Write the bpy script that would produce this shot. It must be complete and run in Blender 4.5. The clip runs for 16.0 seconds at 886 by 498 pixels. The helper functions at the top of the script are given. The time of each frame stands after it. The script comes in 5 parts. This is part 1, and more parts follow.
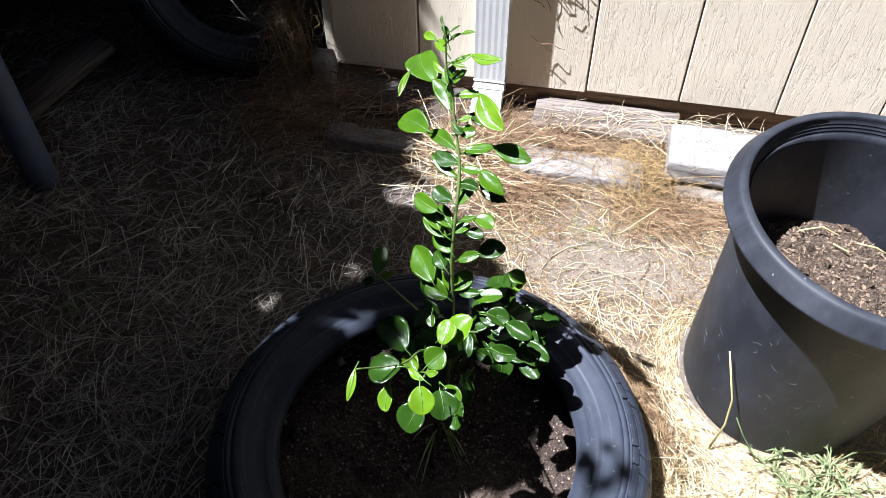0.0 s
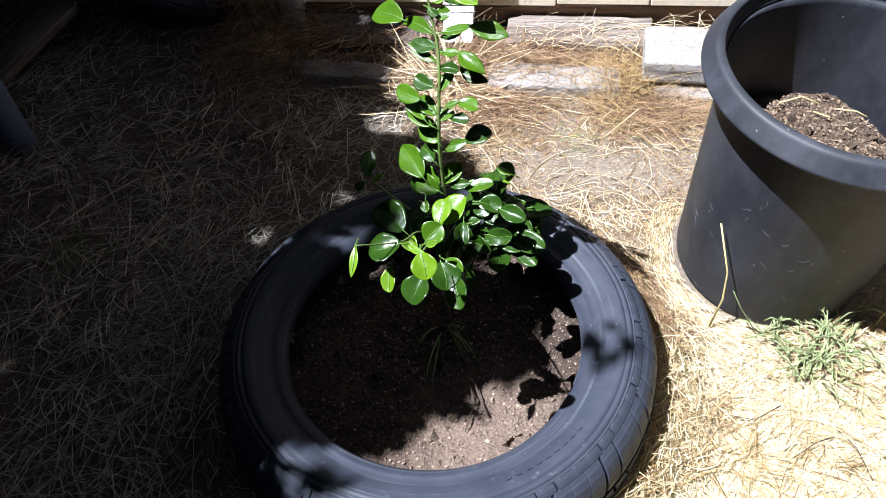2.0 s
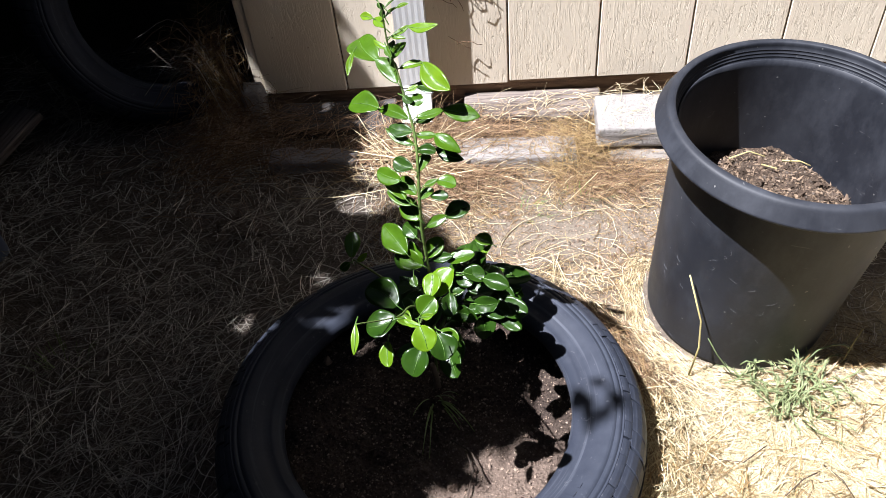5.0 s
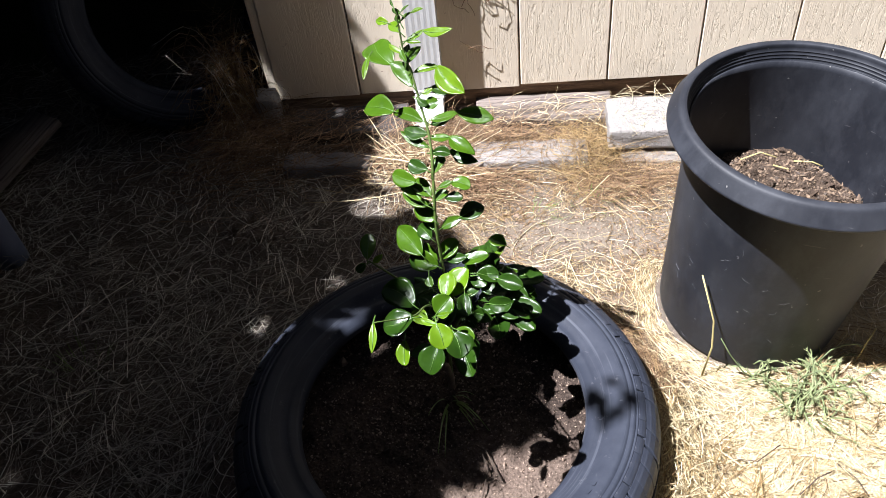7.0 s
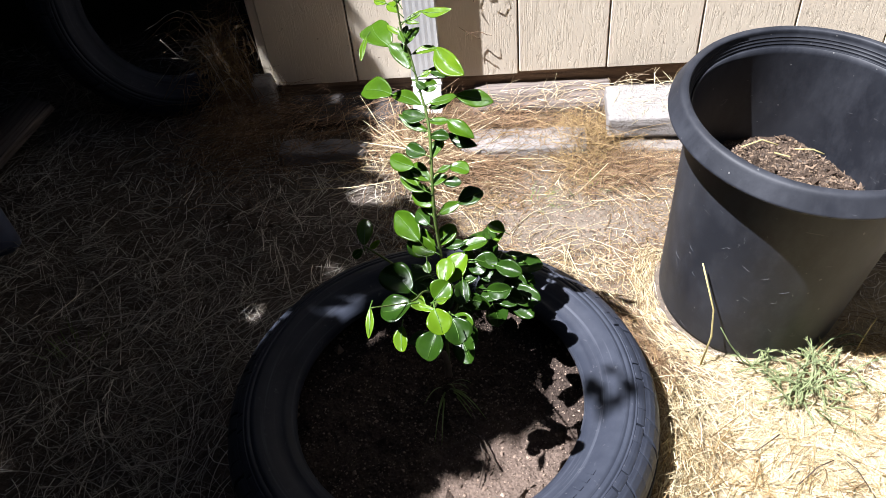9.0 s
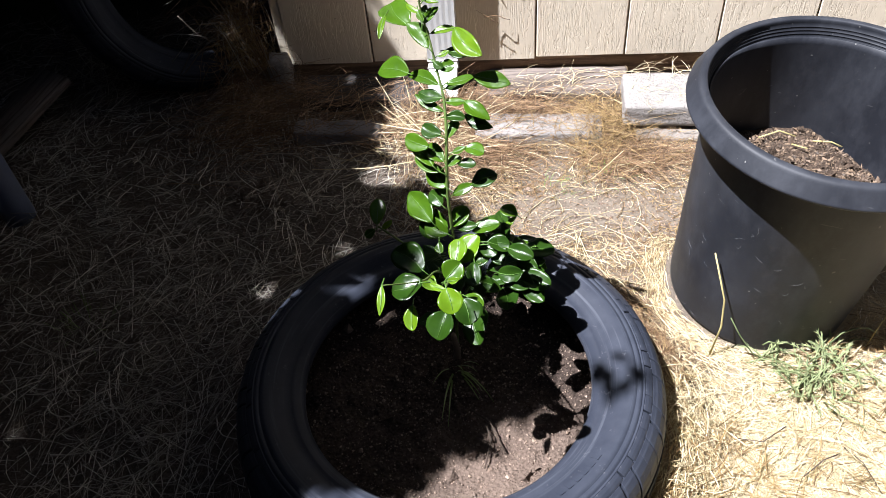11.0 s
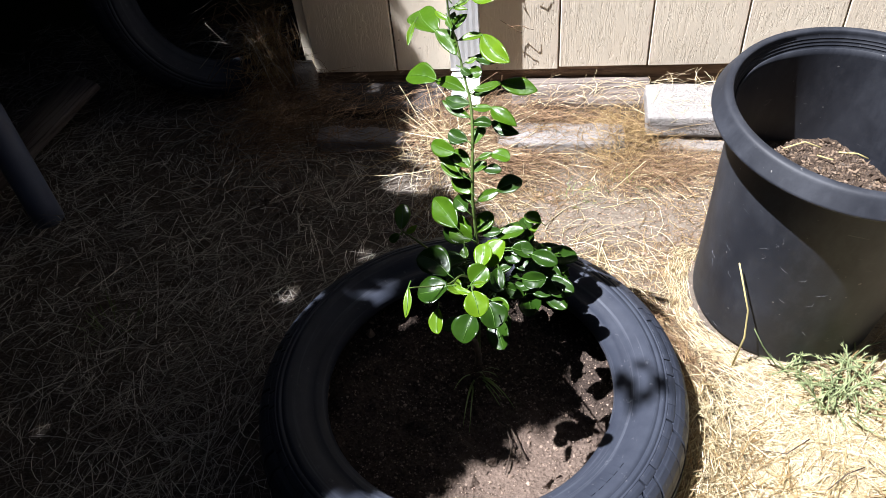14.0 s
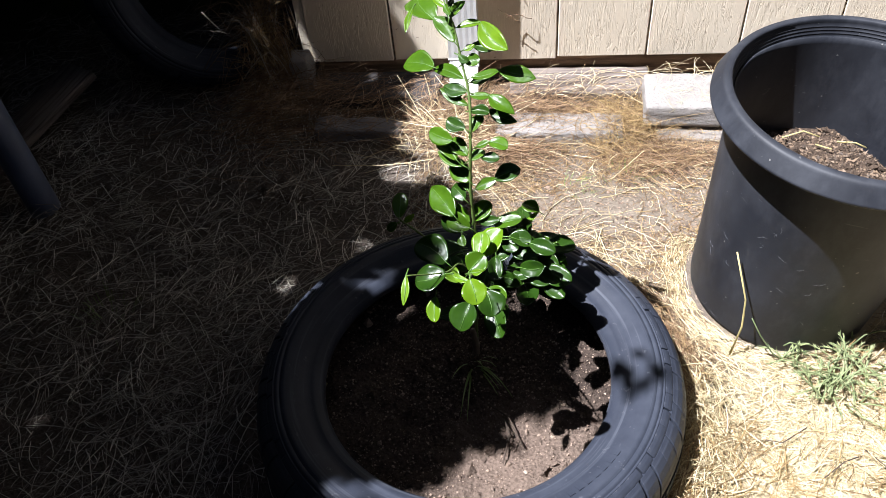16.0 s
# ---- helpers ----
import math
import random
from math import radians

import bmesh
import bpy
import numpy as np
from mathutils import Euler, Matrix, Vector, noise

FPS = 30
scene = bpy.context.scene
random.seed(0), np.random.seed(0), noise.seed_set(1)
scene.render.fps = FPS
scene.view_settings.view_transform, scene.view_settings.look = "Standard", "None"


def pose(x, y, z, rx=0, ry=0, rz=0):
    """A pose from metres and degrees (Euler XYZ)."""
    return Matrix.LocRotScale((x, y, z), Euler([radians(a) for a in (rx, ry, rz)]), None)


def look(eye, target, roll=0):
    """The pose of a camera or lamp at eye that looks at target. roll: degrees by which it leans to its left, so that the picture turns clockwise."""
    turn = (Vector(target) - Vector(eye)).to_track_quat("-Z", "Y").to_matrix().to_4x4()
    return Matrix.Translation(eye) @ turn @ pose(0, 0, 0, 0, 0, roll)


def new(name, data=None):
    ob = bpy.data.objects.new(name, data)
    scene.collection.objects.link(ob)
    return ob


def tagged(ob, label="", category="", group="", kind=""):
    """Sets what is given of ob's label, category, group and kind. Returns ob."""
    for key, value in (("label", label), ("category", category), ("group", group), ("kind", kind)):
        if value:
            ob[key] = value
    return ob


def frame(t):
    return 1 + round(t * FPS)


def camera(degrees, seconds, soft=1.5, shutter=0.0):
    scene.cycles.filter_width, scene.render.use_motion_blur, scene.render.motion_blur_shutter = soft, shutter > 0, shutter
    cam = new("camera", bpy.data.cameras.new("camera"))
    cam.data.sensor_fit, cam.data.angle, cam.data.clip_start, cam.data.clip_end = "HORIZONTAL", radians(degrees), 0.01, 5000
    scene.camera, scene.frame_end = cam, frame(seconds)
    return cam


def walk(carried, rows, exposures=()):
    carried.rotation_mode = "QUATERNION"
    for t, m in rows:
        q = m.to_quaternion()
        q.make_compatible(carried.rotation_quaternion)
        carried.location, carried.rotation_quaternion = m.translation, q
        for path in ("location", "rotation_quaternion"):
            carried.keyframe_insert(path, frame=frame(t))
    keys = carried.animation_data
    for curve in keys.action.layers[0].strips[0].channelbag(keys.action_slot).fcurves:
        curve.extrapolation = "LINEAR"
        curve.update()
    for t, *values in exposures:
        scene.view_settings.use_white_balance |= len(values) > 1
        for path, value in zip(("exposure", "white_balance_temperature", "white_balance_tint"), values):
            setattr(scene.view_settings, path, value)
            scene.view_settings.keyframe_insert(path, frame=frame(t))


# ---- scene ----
cam = camera(61.41, 16.0, soft=0.3)
PATH = [
    (0, 0.1276, -0.4910, 0.9913, 12.10, -45.88, 0.19),
    (0.5, 0.1340, -0.5034, 0.9826, 11.71, -45.89, 0.86),
    (1, 0.1435, -0.5129, 0.9612, 11.48, -47.05, 1.28),
    (1.5, 0.1776, -0.5058, 0.9450, 13.97, -47.58, 2.73),
    (2, 0.1331, -0.5617, 0.9355, 7.22, -48.45, 3.49),
    (2.5, 0.0912, -0.6094, 0.9263, 3.72, -48.55, 3.94),
    (3, 0.0895, -0.6125, 0.9320, 3.26, -47.45, 3.38),
    (3.5, 0.0907, -0.6063, 0.9365, 2.22, -46.63, 3.51),
    (4, 0.0903, -0.5914, 0.9492, 2.37, -44.55, 3.64),
    (4.5, 0.0915, -0.5910, 0.9534, 2.06, -43.67, 3.53),
    (4.7, 0.1060, -0.5869, 0.9598, 1.60, -43.49, 4.17),
    (7, 0.1014, -0.6005, 0.9671, 2.16, -42.81, 5.25),
    (7.5, 0.1042, -0.5972, 0.9623, 2.71, -42.79, 5.56),
    (8, 0.0985, -0.5938, 0.9576, 3.27, -43.20, 4.91),
    (8.5, 0.0985, -0.5918, 0.9538, 2.59, -44.03, 5.21),
    (9, 0.0973, -0.5953, 0.9535, 2.11, -43.49, 4.83),
    (11.3, 0.0935, -0.6033, 0.9495, 3.89, -44.42, 4.15),
    (11.5, 0.0900, -0.6086, 0.9505, 3.70, -42.79, 3.78),
    (12, 0.0912, -0.6140, 0.9542, 3.81, -41.75, 3.17),
    (12.5, 0.0918, -0.6158, 0.9552, 4.25, -41.83, 3.20),
    (13, 0.0909, -0.6148, 0.9504, 4.41, -42.83, 4.02),
    (13.5, 0.0848, -0.6110, 0.9491, 4.98, -43.70, 4.40),
    (14, 0.0854, -0.6107, 0.9491, 5.29, -43.42, 4.44),
    (14.5, 0.0825, -0.6112, 0.9436, 5.55, -44.26, 3.90),
    (15, 0.0855, -0.6143, 0.9447, 5.50, -44.34, 3.83),
    (15.5, 0.0921, -0.6099, 0.9462, 4.70, -44.31, 4.22),
    (16, 0.0853, -0.6120, 0.9451, 5.18, -44.06, 4.31),
]
EXPOSURE = [(0.0, 2.02, 5700, 13), (2.0, 1.96, 5750, 13), (3.0, 1.85, 5850, 14), (7.0, 1.82, 6000, 15), (16.0, 1.80, 5950, 14)]
walk(cam, [(t, pose(x, y, z, 90 + pitch, roll, yaw)) for t, x, y, z, yaw, pitch, roll in PATH], EXPOSURE)

# ---- light: a high sun from behind the left shoulder, clear sky ----
SUN_AZ, SUN_EL = 203.0, 64.0          # the side the sun stands on, counted from +x towards +y
TO_SUN = Vector((math.cos(radians(SUN_EL)) * math.cos(radians(SUN_AZ)),
                 math.cos(radians(SUN_EL)) * math.sin(radians(SUN_AZ)), math.sin(radians(SUN_EL))))
world = bpy.data.worlds.new("sky")
scene.world = world
world.use_nodes = True
wn = world.node_tree.nodes
sky = wn.new("ShaderNodeTexSky")
sky.sky_type, sky.sun_disc = "NISHITA", False
sky.sun_elevation, sky.sun_rotation = radians(SUN_EL), radians(90 - SUN_AZ)
world.node_tree.links.new(sky.outputs[0], wn["Background"].inputs[0])
wn["Background"].inputs[1].default_value = 0.0088
lamp = bpy.data.lights.new("sun", "SUN")
lamp.energy, lamp.angle, lamp.color = 5.0, radians(0.53), (1.0, 0.985, 0.955)
sun = new("sun", lamp)
sun.matrix_world = look(TO_SUN * 10, (0, 0, 0))


# ---- materials ----
DULL = 0.72                           # scales every surface colour down so less light bounces into the shade


def dulled(c):
    return tuple(DULL * k for k in c)


class Mat:
    """A small builder for node materials."""

    def __init__(self, name, rough=0.8, metal=0.0, spec=0.5):
        self.m = bpy.data.materials.new(name)
        self.m.use_nodes = True
        self.t = self.m.node_tree
        self.b = self.t.nodes["Principled BSDF"]
        self.b.inputs["Roughness"].default_value = rough
        self.b.inputs["Metallic"].default_value = metal
        self.b.inputs["Specular IOR Level"].default_value = spec

    def node(self, kind, **inputs):
        n = self.t.nodes.new("ShaderNode" + kind)
        for k, v in inputs.items():
            key = k.replace("_", " ")
            if hasattr(v, "is_output"):
                self.t.links.new(v, n.inputs[key])
            else:
                n.inputs[key].default_value = v
        return n

    def link(self, a, b):
        self.t.links.new(a, b)

    def coords(self, scale=(1, 1, 1), rot=(0, 0, 0), which="Object"):
        c = self.t.nodes.new("ShaderNodeTexCoord")
        mp = self.node("Mapping")
        mp.inputs["Scale"].default_value = scale
        mp.inputs["Rotation"].default_value = rot
        self.link(c.outputs[which], mp.inputs["Vector"])
        return mp.outputs[0]

    def noise(self, vec, scale, detail=4.0, rough=0.55, dist=0.0):
        n = self.node("TexNoise", Scale=scale, Detail=detail, Roughness=rough, Distortion=dist)
        self.link(vec, n.inputs["Vector"])
        return n.outputs["Fac"]

    def ramp(self, fac, stops):
        r = self.t.nodes.new("ShaderNodeValToRGB")
        e = r.color_ramp.elements
        while len(e) < len(stops):
            e.new(0.5)
        for el, (p, c) in zip(e, stops):
            el.position = p
            el.color = (*dulled(c), 1) if len(c) == 3 else (c[0], c[0], c[0], 1)
        self.link(fac, r.inputs[0])
        return r.outputs[0]

    def mix(self, fac, a, b, mode="MIX"):
        n = self.t.nodes.new("ShaderNodeMix")
        n.data_type, n.blend_type = "RGBA", mode
        for sock, v in ((n.inputs[0], fac), (n.inputs[6], a), (n.inputs[7], b)):
            if hasattr(v, "is_output"):
                self.link(v, sock)
            elif isinstance(v, (int, float)):
                sock.default_value = v
            else:
                sock.default_value = (*dulled(v), 1)
        return n.outputs[2]

    def math(self, op, a, b=0.0):
        n = self.t.nodes.new("ShaderNodeMath")
        n.operation = op
        for sock, v in ((n.inputs[0], a), (n.inputs[1], b)):
            if hasattr(v, "is_output"):
                self.link(v, sock)
            else:
                sock.default_value = v
        return n.outputs[0]

    def color(self, c):
        if hasattr(c, "is_output"):
            self.link(c, self.b.inputs["Base Color"])
        else:
            self.b.inputs["Base Color"].default_value = (*dulled(c), 1)
        return self

    def rough(self, c):
        self.link(c, self.b.inputs["Roughness"])
        return self

    def bump(self, height, strength=0.5, distance=0.002):
        n = self.node("Bump", Strength=strength, Distance=distance)
        self.link(height, n.inputs["Height"])
        prev = self.b.inputs["Normal"]
        if prev.is_linked:
            self.link(prev.links[0].from_socket, n.inputs["Normal"])
        self.link(n.outputs[0], prev)
        return self

    def island(self):
        return self.t.nodes.new("ShaderNodeNewGeometry").outputs["Random Per Island"]

    def rand(self):
        return self.t.nodes.new("ShaderNodeObjectInfo").outputs["Random"]


def dirt_material():
    m = Mat("dry_dirt", 0.95, spec=0.15)
    v = m.coords()
    big, mid, fine = m.noise(v, 2.3, 5), m.noise(v, 28, 6, 0.65), m.noise(v, 210, 5, 0.7)
    c = m.ramp(mid, [(0.3, (0.046, 0.038, 0.033)), (0.52, (0.092, 0.076, 0.064)), (0.75, (0.175, 0.147, 0.122))])
    bare = m.t.nodes.new("ShaderNodeVectorMath")
    bare.operation = "DISTANCE"
    m.link(v, bare.inputs[0])
    bare.inputs[1].default_value = (0.24, 0.48, 0.0)
    pale = m.ramp(m.math("ADD", bare.outputs["Value"], m.math("MULTIPLY", mid, 0.35)), [(0.34, (1.0,)), (0.60, (0.0,))])
    c = m.mix(pale, c, m.ramp(mid, [(0.3, (0.145, 0.118, 0.09)), (0.7, (0.31, 0.262, 0.205))]))
    c = m.mix(m.math("MULTIPLY", big, 0.3), c, (0.12, 0.09, 0.065))
    c = m.mix(0.25, c, m.ramp(fine, [(0.35, (0.03, 0.023, 0.018)), (0.62, (0.34, 0.28, 0.22))]))
    vor = m.node("TexVoronoi", Scale=150.0)
    m.link(v, vor.inputs["Vector"])
    # pale chaff where the straw has been cut, lightened further for the sun's glare
    cut = m.t.nodes.new("ShaderNodeVectorMath")
    cut.operation = "DISTANCE"
    m.link(v, cut.inputs[0])
    cut.inputs[1].default_value = (0.78, -0.24, 0.0)
    chaff = m.ramp(m.math("ADD", cut.outputs["Value"], m.math("MULTIPLY", mid, 0.3)), [(0.56, (0.92,)), (0.76, (0.0,))])
    c = m.mix(chaff, c, m.ramp(fine, [(0.3, (0.40, 0.33, 0.21)), (0.6, (0.58, 0.49, 0.32))]))
    # dark green ground out of view, added to bounce less light into the shade
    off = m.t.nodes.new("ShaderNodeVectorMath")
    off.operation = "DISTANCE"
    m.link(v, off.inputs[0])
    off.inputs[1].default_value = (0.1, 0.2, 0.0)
    dark_surround = m.ramp(m.math("ADD", m.math("MULTIPLY", off.outputs["Value"], 0.25), m.math("MULTIPLY", big, 0.3)), [(0.50, (0.0,)), (0.62, (1.0,))])
    c = m.mix(dark_surround, c, m.ramp(fine, [(0.3, (0.025, 0.035, 0.012)), (0.7, (0.07, 0.085, 0.03))]))
    m.color(c).bump(mid, 0.6, 0.012).bump(fine, 0.7, 0.004).bump(vor.outputs["Distance"], 0.4, 0.003)
    return m.m


def soil_material(name="potting_soil", dark=(0.024, 0.018, 0.014), light=(0.115, 0.083, 0.066), sunlit_spot=None):
    m = Mat(name, 0.95, spec=0.15)
    v = m.coords()
    mid, fine = m.noise(v, 35, 6, 0.7), m.noise(v, 240, 5, 0.75)
    vor = m.node("TexVoronoi", Scale=190.0, Randomness=1.0)
    m.link(v, vor.inputs["Vector"])
    c = m.ramp(mid, [(0.3, dark), (0.7, light)])
    c = m.mix(0.5, c, m.ramp(fine, [(0.38, tuple(0.6 * k for k in dark)), (0.62, tuple(1.25 * k for k in light))]))
    if sunlit_spot:                                         # paler patch painted where sun falls on the soil; dry is its mask
        far = m.t.nodes.new("ShaderNodeVectorMath")
        far.operation = "DISTANCE"
        m.link(v, far.inputs[0])
        far.inputs[1].default_value = sunlit_spot
        dry = m.ramp(m.math("ADD", far.outputs["Value"], m.math("MULTIPLY", mid, 0.12)), [(0.12, (0.85,)), (0.22, (0.0,))])
        c = m.mix(dry, c, m.ramp(fine, [(0.3, (0.15, 0.108, 0.084)), (0.65, (0.29, 0.215, 0.168))]))
    m.color(c).bump(mid, 0.7, 0.01).bump(fine, 0.8, 0.005).bump(vor.outputs["Distance"], 0.6, 0.004)
    return m.m


def straw_material(name, pale, brown, dark):
    m = Mat(name, 0.6, spec=0.35)
    v = m.coords()
    c = m.ramp(m.island(), [(0.25, dark), (0.45, brown), (0.62, pale), (1.0, tuple(min(1, 1.2 * k) for k in pale))])
    c = m.mix(0.3, c, m.ramp(m.noise(v, 60, 3), [(0.3, brown), (0.7, pale)]))
    return m.color(c).m


def siding_material():
    m = Mat("cream_painted_siding", 0.62, spec=0.35)
    v = m.coords((1, 1, 1))
    long = m.coords((26, 26, 2.2))
    warp = m.noise(m.coords((9, 9, 3.0)), 1.0, 2)
    wave = m.t.nodes.new("ShaderNodeTexWave")
    wave.bands_direction = "X"
    for k, val in (("Scale", 1.5), ("Distortion", 11.0), ("Detail", 2.5), ("Detail Scale", 0.9), ("Detail Roughness", 0.55)):
        wave.inputs[k].default_value = val
    # each board draws its own stretch of grain
    shift = m.node("CombineXYZ")
    m.link(m.math("MULTIPLY", m.rand(), 40.0), shift.inputs[0])
    m.link(m.math("MULTIPLY", m.rand(), 23.0), shift.inputs[2])
    add = m.t.nodes.new("ShaderNodeVectorMath")
    add.operation = "ADD"
    m.link(m.coords((21, 21, 4.2)), add.inputs[0])
    m.link(shift.outputs[0], add.inputs[1])
    m.link(add.outputs[0], wave.inputs["Vector"])
    ridge = m.ramp(wave.outputs["Fac"], [(0.25, (0.0,)), (0.5, (1.0,)), (0.8, (0.3,))])
    streak = m.noise(add.outputs[0], 4.2, 5, 0.65, 0.6)
    broken = m.ramp(m.noise(m.coords((14, 14, 9)), 2.0, 3), [(0.42, (0.0,)), (0.58, (1.0,))])
    cut = m.ramp(streak, [(0.40, (0.0,)), (0.47, (1.0,))])
    grain = m.math("ADD", m.math("MULTIPLY", m.math("MULTIPLY", ridge, broken), 0.5), m.math("MULTIPLY", cut, 0.8))
    stain = m.noise(v, 5.0, 5, 0.65)
    c = m.mix(m.ramp(stain, [(0.35, (0.0,)), (0.75, (0.55,))]), (0.96, 0.85, 0.68), (0.88, 0.745, 0.58))
    c = m.mix(m.ramp(streak, [(0.26, (0.4,)), (0.36, (0.0,))]), c, (0.66, 0.53, 0.39))
    spots = m.noise(v, 90, 2, 0.5)
    c = m.mix(m.ramp(spots, [(0.73, (0.0,)), (0.78, (0.6,))]), c, (0.25, 0.17, 0.11))
    m.color(c).bump(grain, 0.32, 0.0022).bump(m.noise(v, 400, 3), 0.25, 0.0006)
    return m.m


def wood_material(name, pale, dark, along="X", grey=0.4):
    m = Mat(name, 0.85, spec=0.2)
    sc = {"X": (3, 60, 60), "Y": (60, 3, 60), "Z": (60, 60, 3)}[along]
    v = m.coords(sc)
    g, s = m.noise(v, 1.6, 7, 0.7, 0.4), m.noise(m.coords(), 7, 4)
    c = m.ramp(g, [(0.38, dark), (0.47, tuple(0.6 * k for k in pale)), (0.55, pale), (0.72, tuple(min(1, k * 1.15) for k in pale))])
    c = m.mix(m.math("MULTIPLY", s, grey), c, (0.42, 0.38, 0.34))
    m.color(c).bump(g, 0.9, 0.003)
    return m.m


def concrete_material(name="pale_concrete", base=(0.40, 0.37, 0.345)):
    m = Mat(name, 0.9, spec=0.2)
    v = m.coords()
    a, b = m.noise(v, 9, 6, 0.7), m.noise(v, 160, 5, 0.7)
    c = m.mix(m.ramp(a, [(0.35, (0.0,)), (0.7, (0.6,))]), base, tuple(0.6 * k for k in base))
    c = m.mix(m.ramp(b, [(0.33, (0.55,)), (0.45, (0.0,))]), c, tuple(0.4 * k for k in base))
    m.color(c).bump(b, 1.0, 0.006).bump(a, 0.5, 0.008)
    return m.m


def rubber_material():
    m = Mat("weathered_tyre_rubber", 0.55, spec=0.14)
    v = m.coords()
    dust, fine = m.noise(v, 14, 6, 0.65), m.noise(v, 300, 4)
    c = m.mix(m.ramp(dust, [(0.4, (0.0,)), (0.75, (0.5,))]), (0.032, 0.037, 0.052), (0.070, 0.078, 0.102))
    # fine rings left by the mould, and scuffs round the bead
    sep = m.node("SeparateXYZ")
    m.link(v, sep.inputs[0])
    rad = m.math("SQRT", m.math("ADD", m.math("POWER", sep.outputs[0], 2.0), m.math("POWER", sep.outputs[1], 2.0)))
    comb = m.node("CombineXYZ")
    m.link(m.math("MULTIPLY", rad, 300.0), comb.inputs[0])
    m.link(m.math("MULTIPLY", sep.outputs[0], 6.0), comb.inputs[1])
    m.link(m.math("MULTIPLY", sep.outputs[1], 6.0), comb.inputs[2])
    rings = m.noise(comb.outputs[0], 0.55, 3, 0.6)
    c = m.mix(m.ramp(rings, [(0.56, (0.0,)), (0.70, (0.35,))]), c, (0.15, 0.16, 0.19))
    scuff = m.noise(m.coords((1, 1, 1)), 75, 5, 0.7)
    c = m.mix(m.ramp(scuff, [(0.62, (0.0,)), (0.72, (0.5,))]), c, (0.20, 0.20, 0.22))
    m.color(c).rough(m.ramp(dust, [(0.3, (0.45,)), (0.7, (0.62,))])).bump(rings, 0.15, 0.0010).bump(fine, 0.25, 0.0006)
    return m.m


def plastic_material():
    m = Mat("black_nursery_plastic", 0.5, spec=0.34)
    v = m.coords()
    dust, fine = m.noise(m.coords((1, 1, 0.6)), 7, 6, 0.65), m.noise(v, 240, 4, 0.6)
    # blue in the dust tone stands in for the weak sky reflection
    c = m.mix(m.ramp(dust, [(0.42, (0.0,)), (0.72, (0.75,))]), (0.016, 0.018, 0.0245), (0.050, 0.054, 0.066))
    scr = m.noise(m.coords((20, 20, 90)), 1.3, 2, 0.5, 1.5)
    speck = m.noise(v, 130, 1, 0.4)
    c = m.mix(m.ramp(speck, [(0.77, (0.0,)), (0.80, (0.8,))]), c, (0.22, 0.215, 0.21))
    film = m.noise(m.coords((1, 1, 0.5)), 22, 5, 0.7)
    c = m.mix(m.ramp(film, [(0.46, (0.0,)), (0.74, (0.6,))]), c, (0.058, 0.062, 0.075))
    c = m.mix(m.ramp(scr, [(0.72, (0.0,)), (0.76, (0.35,))]), c, (0.14, 0.14, 0.15))
    m.color(c).rough(m.ramp(dust, [(0.3, (0.46,)), (0.7, (0.66,))])).bump(fine, 0.2, 0.0006)
    return m.m


def leaf_material(name, low, high):
    m = Mat(name, 0.28, spec=0.42)
    v = m.coords()
    n = m.noise(v, 45, 4)
    c = m.ramp(n, [(0.3, low), (0.7, high)])
    c = m.mix(m.math("MULTIPLY", m.rand(), 0.35), c, tuple(min(1, k * 1.5) for k in high))
    m.color(c).bump(m.noise(v, 55, 2), 0.35, 0.004).bump(m.noise(v, 260, 3), 0.10, 0.0008)
    # thin blades let light through
    tr = m.node("BsdfTranslucent")
    m.link(m.mix(0.4, c, tuple(min(1, 2.0 * k) for k in high)), tr.inputs["Color"])
    mx = m.t.nodes.new("ShaderNodeMixShader")
    mx.inputs[0].default_value = 0.45
    out = m.t.nodes["Material Output"]
    m.link(m.b.outputs[0], mx.inputs[1])
    m.link(tr.outputs[0], mx.inputs[2])
    m.link(mx.outputs[0], out.inputs["Surface"])
    return m.m


def plain_material(name, col, rough=0.6, metal=0.0, vary=0.25, scale=12, bump=0.2):
    m = Mat(name, rough, metal)
    v = m.coords()
    n = m.noise(v, scale, 6, 0.65)
    c = m.mix(m.ramp(n, [(0.35, (0.0,)), (0.75, (1.0,))]), col, tuple(k * (1 - vary) for k in col))
    m.color(c).bump(m.noise(v, scale * 20, 4), bump, 0.001)
    return m.m


CROWN = plain_material("dark_foliage", (0.035, 0.06, 0.02), 0.7, 0, 0.4, 8)
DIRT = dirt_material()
SOIL = soil_material(sunlit_spot=(0.10, -0.13, 0.07))
MULCH = soil_material("bark_mulch", (0.022, 0.016, 0.012), (0.15, 0.105, 0.075))
PALE = straw_material("bleached_straw", (0.84, 0.73, 0.47), (0.64, 0.52, 0.29), (0.27, 0.18, 0.085))
# straw tone greyed to carry the cool cast of the shade
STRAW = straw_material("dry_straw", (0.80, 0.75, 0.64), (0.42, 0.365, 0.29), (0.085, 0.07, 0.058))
GOLD = straw_material("golden_straw", (0.42, 0.29, 0.125), (0.22, 0.13, 0.052), (0.11, 0.06, 0.028))
HAY = straw_material("brown_hay", (0.35, 0.225, 0.12), (0.20, 0.110, 0.056), (0.085, 0.048, 0.026))
# dead grass for the shaded side, the shade's cool cast mixed into its colour
SHADE_GRASS = straw_material("shade_tinted_grass", (0.36, 0.30, 0.24), (0.19, 0.15, 0.12), (0.07, 0.055, 0.045))
CRUMB = straw_material("pale_soil_crumb", (0.38, 0.28, 0.21), (0.22, 0.155, 0.115), (0.07, 0.05, 0.038))
